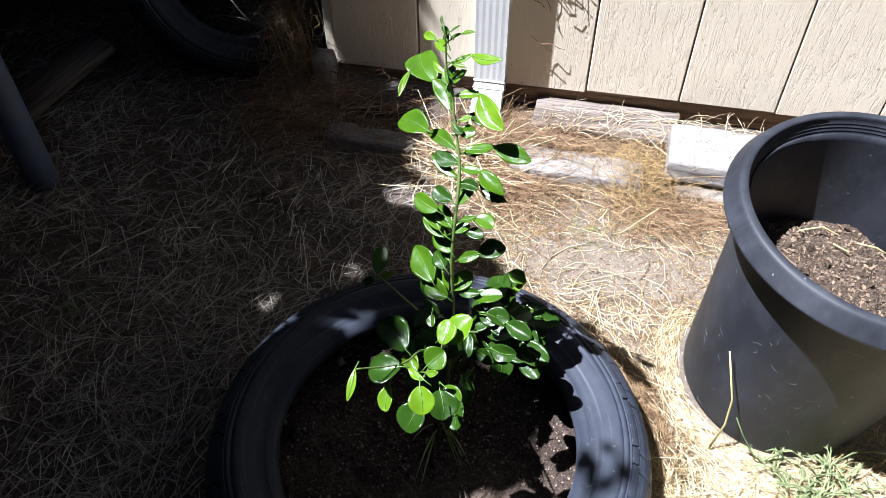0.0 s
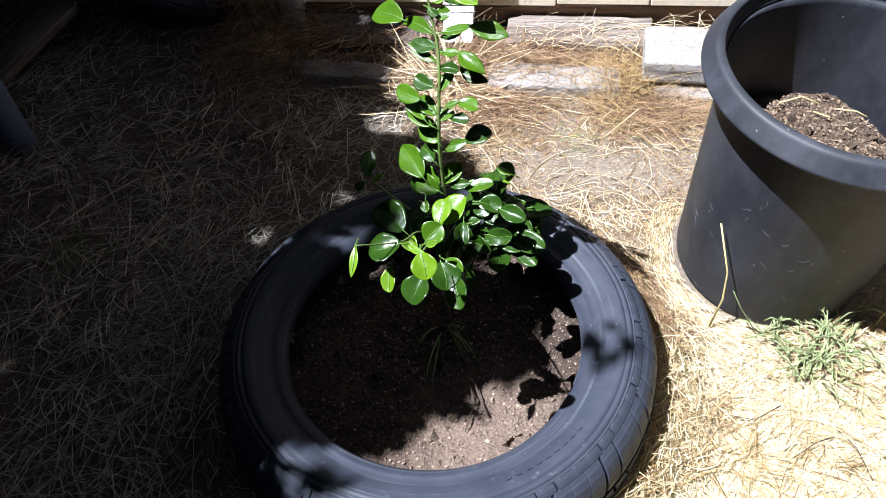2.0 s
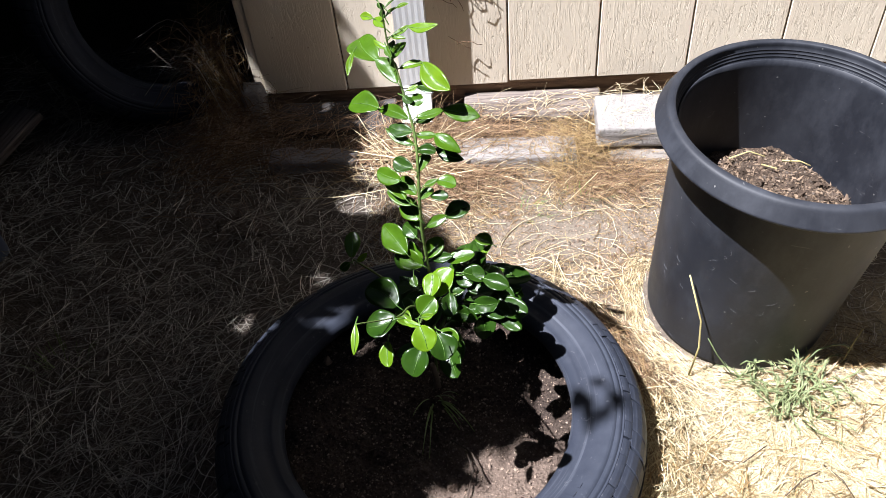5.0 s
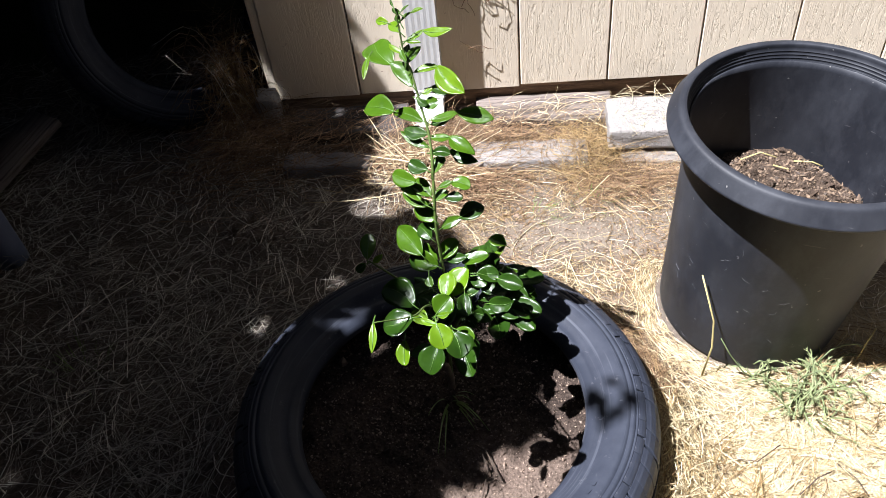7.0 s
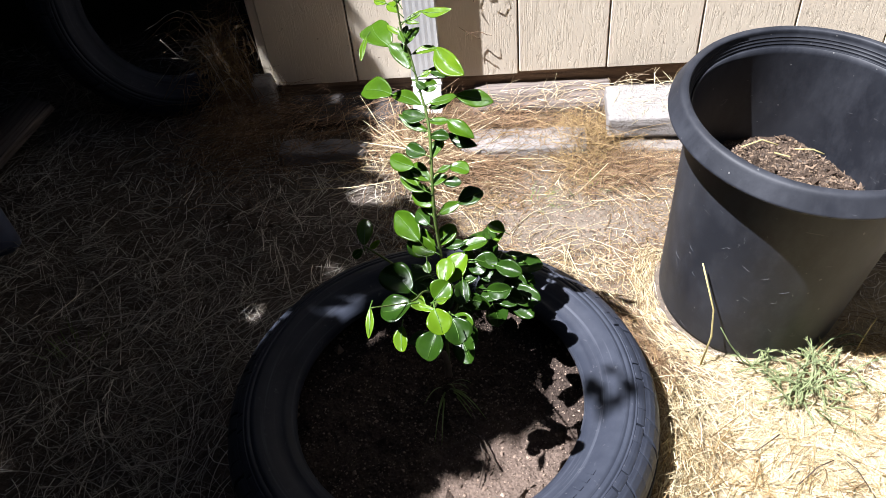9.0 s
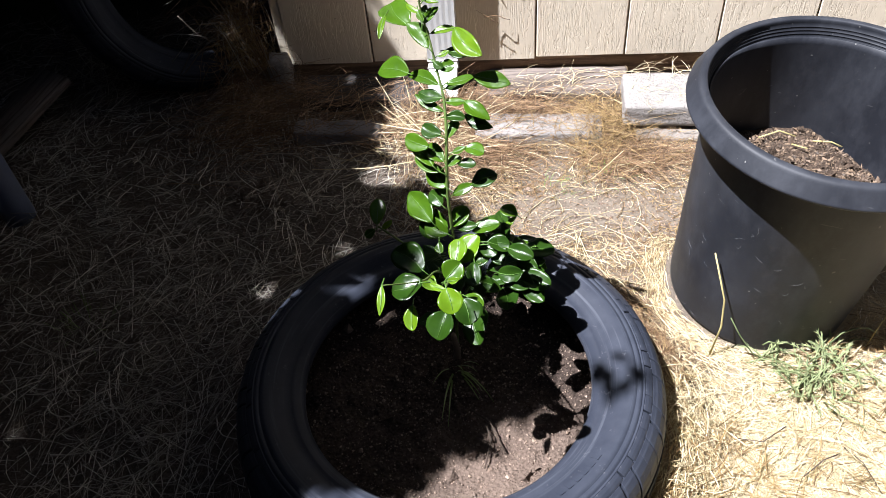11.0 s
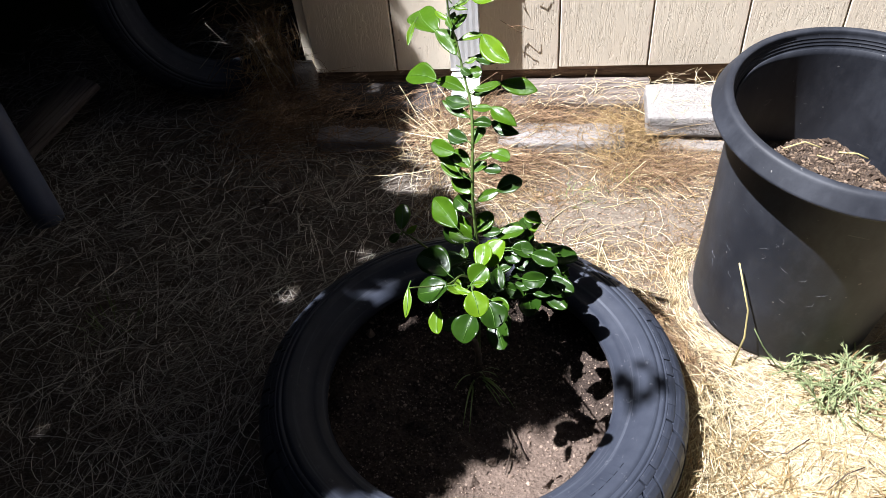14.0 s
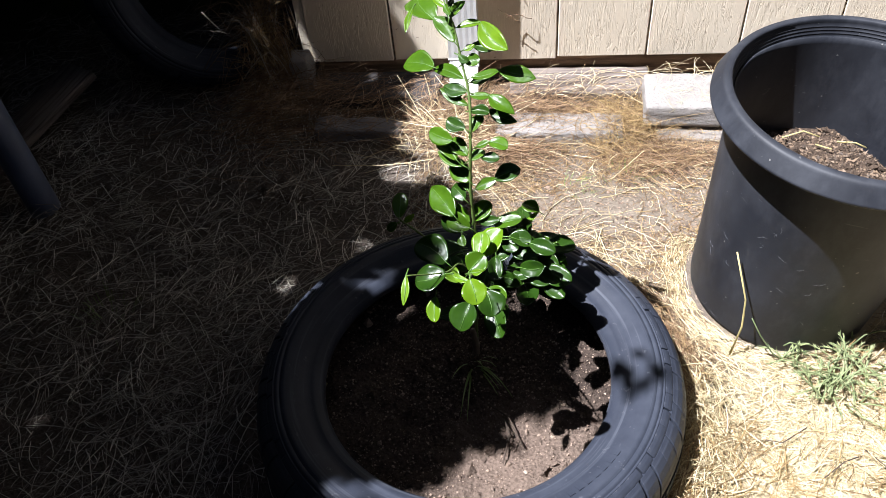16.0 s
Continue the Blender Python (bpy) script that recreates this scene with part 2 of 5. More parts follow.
CHIP = straw_material("bark_chip", (0.25, 0.175, 0.115), (0.12, 0.08, 0.055), (0.035, 0.025, 0.018))
SIDING = siding_material()
SHEATHING = wood_material("brown_sheathing", (0.33, 0.21, 0.13), (0.15, 0.09, 0.055), "X", 0.15)
TIMBER = wood_material("weathered_timber", (0.22, 0.18, 0.155), (0.05, 0.034, 0.027), "X", 0.12)
# darker copy of the timber, with the shade at the wall in its colour
SHADE_TIMBER = wood_material("shade_dark_timber", (0.085, 0.076, 0.074), (0.025, 0.02, 0.019), "X", 0.12)
CONCRETE = concrete_material()
STONE = concrete_material("dusty_paver", (0.36, 0.32, 0.28))
RUBBER = rubber_material()
PLASTIC = plastic_material()
LEAF_YOUNG = leaf_material("young_leaf", (0.115, 0.235, 0.007), (0.18, 0.32, 0.012))
LEAF = leaf_material("mature_leaf", (0.055, 0.135, 0.006), (0.095, 0.205, 0.010))
# darkest tone, for leaves shaded by others; the shade is in its colour
LEAF_DARK = leaf_material("shaded_leaf", (0.022, 0.066, 0.006), (0.040, 0.100, 0.009))
RIB = plain_material("pale_leaf_rib", (0.10, 0.21, 0.03), 0.45, 0, 0.2, 60)
BARK = plain_material("green_stem", (0.12, 0.19, 0.035), 0.6, 0, 0.4, 40)
WOODY = plain_material("grey_bark", (0.24, 0.18, 0.13), 0.9, 0, 0.5, 30, 0.6)
WEED = straw_material("grey_green_weed", (0.36, 0.39, 0.19), (0.16, 0.21, 0.085), (0.05, 0.08, 0.03))
GRASS = leaf_material("green_grass", (0.12, 0.20, 0.05), (0.22, 0.32, 0.09))
WHITE = plain_material("white_painted_metal", (0.80, 0.80, 0.79), 0.45, 0, 0.12, 25)
PIPE = plain_material("blue_grey_paint", (0.13, 0.16, 0.25), 0.5, 0, 0.3, 14)
# near-black so the added walls and fences throw little light back
DARKWOOD = wood_material("shade_dark_wood", (0.075, 0.068, 0.062), (0.032, 0.028, 0.026), "Z", 0.2)
SCUFF = plain_material("scuffed_plastic", (0.12, 0.125, 0.14), 0.7, 0, 0.4, 300)
PALEWOOD = plain_material("dry_stalk", (0.62, 0.52, 0.22), 0.7, 0, 0.3, 60)
TWIGWOOD = plain_material("dark_twig", (0.10, 0.07, 0.05), 0.9, 0, 0.4, 60)


# ---- mesh helpers ----
def mesh_of(name, bm, material, smooth=True):
    me = bpy.data.meshes.new(name)
    bm.to_mesh(me)
    bm.free()
    me.materials.append(material)
    if smooth:
        me.polygons.foreach_set("use_smooth", [True] * len(me.polygons))
    return me


def part(name, bm, material, parent=None, label="", smooth=True):
    ob = new(name, mesh_of(name, bm, material, smooth))
    ob.parent = parent
    if label:
        ob["label"] = label
    return ob


def raw(name, verts, faces, material, parent=None, smooth=False):
    me = bpy.data.meshes.new(name)
    me.from_pydata(verts, [], faces)
    me.materials.append(material)
    if smooth:
        me.polygons.foreach_set("use_smooth", [True] * len(me.polygons))
    ob = new(name, me)
    ob.parent = parent
    return ob


def holder(name, x=0, y=0, z=0, rz=0, rx=0, ry=0):
    ob = new(name)
    ob.matrix_basis = pose(x, y, z, rx, ry, rz)
    ob.empty_display_size = 0.05
    return ob


def box(bm, x0, x1, y0, y1, z0, z1, bevel=0.0, seg=2):
    r = bmesh.ops.create_cube(bm, size=1)["verts"]
    for v in r:
        v.co = Vector(((x0 + x1) / 2 + v.co.x * (x1 - x0), (y0 + y1) / 2 + v.co.y * (y1 - y0), (z0 + z1) / 2 + v.co.z * (z1 - z0)))
    if bevel:
        es = {e for v in r for e in v.link_edges}
        bmesh.ops.bevel(bm, geom=list(es), offset=bevel, segments=seg, affect="EDGES", profile=0.6)
    return bm


def lathe(bm, profile, n=96, wobble=0.0, close=False, seed=0.0):
    """Turns a profile of (radius, height) round the z axis."""
    rings = []
    for r, z in profile:
        ring = []
        for i in range(n):
            a = 2 * math.pi * i / n
            k = wobble * noise.noise(Vector((math.cos(a) * 1.3, math.sin(a) * 1.3, z * 4 + seed)))
            ring.append(bm.verts.new(((r + k) * math.cos(a), (r + k) * math.sin(a), z)))
        rings.append(ring)
    pairs = list(zip(rings, rings[1:])) + ([(rings[-1], rings[0])] if close else [])
    for a, b in pairs:
        for i in range(n):
            j = (i + 1) % n
            bm.faces.new((a[i], a[j], b[j], b[i]))
    return rings


def tube(bm, pts, radii, n=8):
    """A round tapered rod through the points."""
    pts = [Vector(p) for p in pts]
    rings = []
    for i, p in enumerate(pts):
        d = (pts[min(i + 1, len(pts) - 1)] - pts[max(i - 1, 0)]).normalized()
        s = d.orthogonal().normalized() if abs(d.z) > 0.95 else d.cross(Vector((0, 0, 1))).normalized()
        u = s.cross(d)
        rings.append([bm.verts.new(p + radii[i] * (math.cos(2 * math.pi * k / n) * s + math.sin(2 * math.pi * k / n) * u)) for k in range(n)])
    for a, b in zip(rings, rings[1:]):
        for k in range(n):
            bm.faces.new((a[k], a[(k + 1) % n], b[(k + 1) % n], b[k]))
    bm.faces.new(rings[0][::-1])
    bm.faces.new(rings[-1])
    return bm


def curve_points(ctrl, n=12):
    """A smooth line through control points."""
    c = [Vector(p) for p in ctrl]
    c = [2 * c[0] - c[1]] + c + [2 * c[-1] - c[-2]]
    out = []
    for i in range(1, len(c) - 2):
        for k in range(n):
            t = k / n
            a, b, d, e = c[i - 1:i + 3]
            out.append(0.5 * ((2 * b) + (d - a) * t + (2 * a - 5 * b + 4 * d - e) * t * t + (3 * b - a - 3 * d + e) * t ** 3))
    out.append(c[-2])
    return out


def roughen(bm, amount, scale, seed=0.0):
    for v in bm.verts:
        v.co += v.normal * amount * noise.fractal(v.co * scale + Vector((seed, seed * 2, 0)), 0.7, 2.0, 3)


# ---- ground: one sheet to the horizon ----
def ground_height(x, y):
    near = math.exp(-((x * x + y * y) / 9.0))
    h = 0.010 * noise.noise(Vector((x * 3.1, y * 3.1, 0.3))) + 0.005 * noise.noise(Vector((x * 13, y * 13, 1.7)))
    h += 0.0022 * noise.noise(Vector((x * 46, y * 46, 4.0)))
    berm = 0.034 * math.exp(-((math.hypot(x, y) - 0.30) / 0.06) ** 2)       # earth pushed up against the tyre
    return h * near + berm


def ground():
    fine = np.linspace(-1.6, 1.6, 215)
    far = np.array([1.9, 2.4, 3.2, 4.5, 7, 12, 25, 60, 150, 400, 1200, 3000])
    ax = np.concatenate([-far[::-1], fine, far])
    ay = ax + 0.3
    verts = [(x, y, ground_height(x, y)) for y in ay for x in ax]
    n = len(ax)
    faces = [(j * n + i, j * n + i + 1, (j + 1) * n + i + 1, (j + 1) * n + i) for j in range(n - 1) for i in range(n - 1)]
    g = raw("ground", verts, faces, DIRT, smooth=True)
    return tagged(g, "dry sandy dirt yard strewn with straw", "ground", kind="structure")


ground()

# ---- shed wall with grooved panels ----
WALL_Y, WALL_Z, CORNER, PITCH, GROOVE = 0.929, 0.057, -0.430, 0.1985, 0.140


def shed_wall():
    bm = bmesh.new()
    box(bm, CORNER + 0.004, 2.6, WALL_Y + 0.012, WALL_Y + 0.10, 0.062, 2.405)
    wall = part("wall_north", bm, SHEATHING, smooth=False)
    tagged(wall, "cream painted grooved wood siding of a shed", "wall", kind="structure")
    edges = [CORNER, GROOVE - 2 * PITCH + 0.022] + [GROOVE + PITCH * k for k in range(-1, 13)]
    for i, (a, b) in enumerate(zip(edges, edges[1:])):
        bm = bmesh.new()
        drop = 0.003 * math.sin(i * 2.3)
        box(bm, a + (0.0 if i == 0 else 0.0018), b - 0.0018, WALL_Y, WALL_Y + 0.0125, WALL_Z + drop, 2.405, 0.0018, 1)
        p = part("siding_board", bm, SIDING, wall, smooth=False)
    bm = bmesh.new()
    box(bm, CORNER - 0.022, CORNER - 0.001, WALL_Y + 0.004, WALL_Y + 0.10, 0.05, 2.405, 0.002, 1)
    part("corner_trim", bm, SIDING, wall, "cream corner strip with worn edge", smooth=False)
    bm = bmesh.new()
    box(bm, CORNER + 0.01, 2.6, WALL_Y + 0.016, WALL_Y + 0.06, -0.12, 0.06, 0.002, 1)
    part("sill_board", bm, SHEATHING, wall, "brown unpainted sill under the siding", smooth=False)
    # unseen shed side running away from the corner, its dark colour standing for shade
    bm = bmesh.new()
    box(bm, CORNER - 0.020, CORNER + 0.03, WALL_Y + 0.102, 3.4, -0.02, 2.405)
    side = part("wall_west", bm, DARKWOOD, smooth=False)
    tagged(side, "unseen side wall of the shed in a shade-dark colour", "wall", kind="structure")


shed_wall()


# ---- worn car tyre used as a planter ----
def tyre(name, seed=0.0, tread=True):
    t = holder(name)
    # hollow carcass: upper bead, upper sidewall, tread, lower sidewall, lower bead, and back inside
    outer = [(0.197, 0.108), (0.194, 0.114), (0.194, 0.122), (0.198, 0.128), (0.205, 0.132), (0.209, 0.1335), (0.2115, 0.1325),
             (0.220, 0.1385), (0.232, 0.1455), (0.243, 0.1485), (0.2485, 0.1484), (0.2492, 0.1466), (0.2502, 0.1465), (0.2508, 0.1481),
             (0.2560, 0.1470), (0.2566, 0.1450), (0.2578, 0.1446), (0.2584, 0.1463), (0.2598, 0.1458), (0.2602, 0.1432), (0.2690, 0.1368), (0.2698, 0.1300), (0.276, 0.1235), (0.2815, 0.1130)]
    side = part("sidewall", lathe_mesh(outer, 0.0015, seed), RUBBER, t, "worn black sidewall with moulded rings")
    low = [(0.2815, 0.1130), (0.2835, 0.105), (0.2845, 0.09), (0.285, 0.065), (0.2845, 0.04), (0.283, 0.02), (0.279, 0.008),
           (0.270, 0.0), (0.240, -0.006), (0.215, 0.004), (0.197, 0.012), (0.196, 0.022)]
    part("tread_base", lathe_mesh(low, 0.0015, seed), RUBBER, t)
    inner = [(0.197, 0.108), (0.205, 0.117), (0.225, 0.128), (0.250, 0.132), (0.264, 0.124), (0.273, 0.105), (0.275, 0.065),
             (0.273, 0.025), (0.262, 0.010), (0.240, 0.004), (0.215, 0.010), (0.196, 0.022)]
    part("inner_liner", lathe_mesh(inner, 0.0015, seed, True), RUBBER, t)
    if tread:
        # two rounded shoulder rows and two flat middle rows of blocks
        n = 70
        flat = [(0.2602, 0.1457), (0.2640, 0.1438), (0.2675, 0.1410), (0.2692, 0.1390)]
        top = [(0.2700, 0.1384), (0.2760, 0.1345), (0.2820, 0.1280), (0.2872, 0.1170), (0.2905, 0.1035), (0.2915, 0.0900)]
        rows = ((flat, 0.0022, 0.5, 0.974), (top, 0.011, 0.0, 0.93), ([(0.2928, 0.086), (0.2932, 0.066)], 0.009, 0.5, 0.90), ([(0.2932, 0.061), (0.2928, 0.041)], 0.009, 0.2, 0.90),
                ([(0.2912, 0.036), (0.2870, 0.018), (0.2780, 0.006)], 0.009, 0.7, 0.90))
        for k, (prof, deep, off, fill) in enumerate(rows):
            if k >= 3 and name != "tyre_planter":
                continue
            bm = bmesh.new()
            w = 2 * math.pi / n * fill
            cols = []
            m = len(prof)
            for i, (r, z) in enumerate(prof):
                sk = (0.004, -0.026, 0.020, -0.016, 0.02)[k] * (i / (m - 1) - 0.5)
                row = []
                for a in (-w / 2, -w / 2 + 0.0035, w / 2 - 0.0035, w / 2):
                    rr = r - (0.0008 if abs(a) > w / 2 - 0.001 else 0.0)
                    row.append(bm.verts.new((rr * math.cos(a + sk), rr * math.sin(a + sk), z)))
                lowr = [bm.verts.new(((r - deep) * math.cos(a + sk), (r - deep) * math.sin(a + sk), z - (0.003 if k < 2 else 0.0))) for a in (-w / 2, w / 2)]
                cols.append((row, lowr))
            for (a, la), (c, lc) in zip(cols, cols[1:]):
                for q in range(3):
                    bm.faces.new((a[q], a[q + 1], c[q + 1], c[q]))
                bm.faces.new((la[0], a[0], c[0], lc[0]))
                bm.faces.new((a[3], la[1], lc[1], c[3]))
            for row, lo in (cols[0], cols[-1]):
                bm.faces.new((lo[0], row[0], row[1], row[2], row[3], lo[1]))
            bmesh.ops.recalc_face_normals(bm, faces=bm.faces)
            me = mesh_of("tread_block", bm, RUBBER, False)
            for i in range(n):
                o = new("tread_block", me)
                o.parent = t
                o.matrix_basis = pose(0, 0, 0, 0, 0, 360 * (i + off) / n + 0.35 * math.sin(i * 1.7))
    return t


def lathe_mesh(profile, wobble, seed, flip=False):
    bm = bmesh.new()
    lathe(bm, profile, 128, wobble, seed=seed)
    bmesh.ops.recalc_face_normals(bm, faces=bm.faces)
    return bm


planter = tyre("tyre_planter")
planter.matrix_basis = pose(0, 0, 0.0, 0, 0, 0)
tagged(planter, "worn black car tyre laid flat as a planter", "tyre")
# a raised branding band of plain bars on the sidewall
for k in range(9):
    bm = bmesh.new()
    a0 = radians(-62 + 3.2 * k)
    vs = [bm.verts.new((r * math.cos(a0 + da), r * math.sin(a0 + da), z + h)) for h in (-0.001, 0.0012) for r, z in ((0.2225, 0.1395), (0.2345, 0.1465)) for da in (0.0, radians(1.7))]
    for f in ((4, 5, 7, 6), (0, 1, 5, 4), (2, 6, 7, 3), (0, 4, 6, 2), (1, 3, 7, 5)):
        bm.faces.new([vs[q] for q in f])
    bmesh.ops.recalc_face_normals(bm, faces=bm.faces)
    part("moulded_bar", bm, RUBBER, planter, "faint raised bar on the sidewall", smooth=False)


def soil_disc(name, cx, cy, radius, fn, mat, label, cat, rings=46, seg=110):
    verts, faces = [(0, 0, fn(0, 0))], []
    for i in range(1, rings + 1):
        r = radius * i / rings
        for k in range(seg):
            a = 2 * math.pi * k / seg
            x, y = r * math.cos(a), r * math.sin(a)
            verts.append((x, y, fn(x, y)))
    for k in range(seg):
        faces.append((0, 1 + k, 1 + (k + 1) % seg))
    for i in range(rings - 1):
        for k in range(seg):
            a, b = 1 + i * seg + k, 1 + i * seg + (k + 1) % seg
            faces.append((a, a + seg, b + seg, b))
    ob = raw(name, verts, faces, mat, smooth=True)
    ob.location = (cx, cy, 0)
    return tagged(ob, label, cat)


def planter_soil(x, y):
    v = Vector((x, y, 0))
    return (0.068 + 0.012 * noise.noise(v * 9) + 0.006 * noise.fractal(v * 30, 0.8, 2.0, 4) + 0.0035 * noise.noise(v * 120)
            + 0.0018 * noise.noise(v * 260))


soil_disc("planter_soil", 0, 0, 0.268, planter_soil, SOIL, "crumbly brown soil filling the tyre planter", "soil")


# ---- black nursery pot ----
POT = (0.493, 0.282)                  # it leans a little towards the yard on the uneven ground


def nursery_pot():
    p = holder("nursery_pot", POT[0], POT[1], 0.0, 0, 4.93, 2.28)
    tagged(p, "large black plastic nursery pot with thick rolled rim", "plant pot")
    bm = bmesh.new()
    body = [(0.130, 0.004), (0.1372, 0.0), (0.1400, 0.003), (0.1412, 0.012), (0.1456, 0.10), (0.1505, 0.20), (0.1578, 0.350), (0.1588, 0.3705)]
    inside = [(0.1560, 0.3700), (0.1555, 0.360), (0.1478, 0.20), (0.1395, 0.03), (0.1385, 0.02)]
    lathe(bm, body + inside, 256)
    part("body", bm, PLASTIC, p, "dusty scratched black plastic wall")
    bm = bmesh.new()
    lathe(bm, [(0.0005, 0.006), (0.139, 0.006)], 64)
    part("base", bm, PLASTIC, p)
    bm = bmesh.new()
    rim = [(0.1588, 0.3665), (0.1858, 0.3668), (0.1872, 0.3672), (0.1882, 0.3682), (0.1888, 0.3700), (0.1886, 0.3716), (0.1878, 0.3728), (0.1785, 0.3895),
           (0.1770, 0.3918), (0.1755, 0.3934), (0.1736, 0.3944), (0.1690, 0.3950), (0.1664, 0.3946), (0.1652, 0.3936), (0.1646, 0.3920), (0.1644, 0.3890)]
    h = 0.3850
    for k in range(5):
        r = 0.1641 - 0.0016 * k
        rim += [(r, h - 0.0012), (r - 0.0009, h - 0.0017), (r - 0.0010, h - 0.0022), (r - 0.0005, h - 0.0028)]
        h -= 0.0046
    rim += [(0.1560, 0.3600), (0.1557, 0.3585), (0.1575, 0.3600), (0.1588, 0.3665)]
    lathe(bm, rim, 256)
    bmesh.ops.recalc_face_normals(bm, faces=bm.faces)
    part("rim", bm, PLASTIC, p, "thick flared rim with thin moulded rings inside")
    return p


nursery_pot()


def scuffs(parent):
    """Thin pale scratches rubbed into the outside of the pot."""
    rnd = random.Random(19)
    spots = [(-130, 0.250, 0.6), (-127, 0.255, 0.8), (-137, 0.226, -0.5), (-133, 0.219, -0.5), (-124, 0.214, 0.1), (-113, 0.201, 0.2), (-118, 0.151, 0.6), (-102, 0.179, 0.4),
             (-153, 0.179, 1.9), (-147, 0.133, 1.7), (-167, 0.140, -1.3), (-165, 0.128, -1.2), (-75, 0.075, 0.1), (-99, 0.091, 0.3), (-154, 0.022, -0.8), (-149, 0.016, -0.7), (-104, 0.154, 0.2)]
    for ang, z, a in spots:
        pts, s, h = [], radians(ang), z
        for k in range(6):
            r = 0.1408 + 0.0486 * h - 0.0001
            pts.append((r * math.cos(s), r * math.sin(s), h))
            a += rnd.gauss(0, 0.7)
            step = rnd.uniform(0.0015, 0.0045)
            s += step / 0.15 * math.cos(a)
            h += step * math.sin(a)
        bm = bmesh.new()
        tube(bm, pts, [0.0002, 0.0005, 0.0003, 0.0005, 0.0003, 0.0001], 4)
        part("scuff_mark", bm, SCUFF, parent, "pale scratch in the plastic")


scuffs(bpy.data.objects["nursery_pot"])


def pot_soil(x, y):
    v = Vector((x + 3, y, 0))
    return (0.221 - 0.42 * max(0, x - 0.055) + 0.02 * y + 0.005 * noise.noise(v * 11) + 0.006 * noise.fractal(v * 40, 0.8, 2.0, 4) + 0.003 * noise.noise(v * 150))


soil_disc("pot_soil", POT[0] + 0.0085, POT[1] - 0.018, 0.1475, pot_soil, MULCH, "dry bark mulch and soil inside the nursery pot", "soil")


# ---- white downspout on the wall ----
# darker copy of the pale stone, its colour holding the shade it lies in
SHADE_STONE = concrete_material("shade_dark_stone", (0.28, 0.27, 0.28))


def downspout():
    d = holder("downspout", -0.069, WALL_Y - 0.021, 0.0)
    tagged(d, "white painted ribbed metal downspout on the shed wall", "downspout")
    w, h, n = 0.0335, 0.019, 5
    prof = []
    for k in range(n * 4 + 1):                       # ribbed front
        u = k / (n * 4)
        prof.append((-w + 2 * w * u, -h + 0.0005 * (0.5 - 0.5 * math.cos(2 * math.pi * n * u))))
    prof += [(w, -h + 0.004), (w, h), (-w, h), (-w, -h + 0.004)]
    # straight pipe, a crimped elbow at the foot of the siding, and a short mouth turned out over the ground
    line = [((0, 0, 2.4), 0), ((0, 0, 0.085), 0), ((0, -0.002, 0.074), 12), ((0, -0.008, 0.062), 26), ((0, -0.017, 0.051), 40), ((0, -0.062, 0.008), 46)]
    bm = bmesh.new()
    rings = []
    for k, ((ox, oy, oz), tilt) in enumerate(line):
        q = Matrix.Rotation(radians(-tilt), 3, "X")
        pinch = 0.94 if k in (2, 4) else 1.0
        rings.append([bm.verts.new(Vector((ox, oy, oz)) + q @ Vector((x * pinch, y * pinch, 0))) for x, y in prof])
    for a, c in zip(rings, rings[1:]):
        for i in range(len(prof)):
            m = (i + 1) % len(prof)
            bm.faces.new((a[i], a[m], c[m], c[i]))
    bmesh.ops.recalc_face_normals(bm, faces=bm.faces)
    ob = part("pipe", bm, WHITE, d, smooth=False)
    mod = ob.modifiers.new("wall", "SOLIDIFY")
    mod.thickness, mod.offset = 0.0012, -1
    for k, turn in ((0.058, 30), (0.078, 8)):         # crimp bands of the elbow
        bm = bmesh.new()
        box(bm, -w - 0.0012, w + 0.0012, -h - 0.0015, h + 0.0015, -0.0012, 0.0012, 0.0006, 1)
        band = part("crimp", bm, WHITE, d, smooth=False)
        band.matrix_basis = pose(0, -0.011 if k < 0.07 else -0.001, k, -turn, 0, 0)
    return d


downspout()


# ---- timbers, blocks and stones along the foot of the wall ----
def slab(name, x0, x1, y0, y1, z0, z1, mat, label, cat, rz=0.0, bevel=0.004, rough=0.0025, scale=22, seed=0.0, group=""):
    bm = bmesh.new()
    cx, cy = (x0 + x1) / 2, (y0 + y1) / 2
    box(bm, x0 - cx, x1 - cx, y0 - cy, y1 - cy, z0, z1, bevel, 2)
    bmesh.ops.triangulate(bm, faces=[f for f in bm.faces if len(f.verts) > 4])
    bmesh.ops.subdivide_edges(bm, edges=[e for e in bm.edges if e.calc_length() > 0.03], cuts=8, use_grid_fill=True)
    bm.normal_update()
    roughen(bm, rough, scale, seed)
    ob = part(name, bm, mat)
    ob.matrix_basis = pose(cx, cy, 0, 0, 0, rz)
    return tagged(ob, label, cat, group=group)


slab("foundation_timber", 0.035, 0.345, 0.825, 0.935, -0.06, 0.028, TIMBER, "weathered grey timber lying at the foot of the shed wall", "timber", -1.0, 0.004, 0.0018, 30, 1.0)
slab("foundation_timber", -0.40, -0.125, 0.815, 0.935, -0.06, 0.026, SHADE_TIMBER, "shaded old timber lying at the foot of the shed wall", "timber", -0.5, 0.004, 0.0018, 30, 5.0)
slab("concrete_block", 0.320, 0.60, 0.702, 0.832, 0.019, 0.067, CONCRETE, "pale rough concrete block against the shed wall", "block", -3.0, 0.006, 0.003, 35, 2.0)
slab("paving_stone", 0.345, 0.62, 0.672, 0.80, -0.03, 0.011, STONE, "grey flat stone under the concrete block", "stone", -4.0, 0.006, 0.003, 25, 3.0)
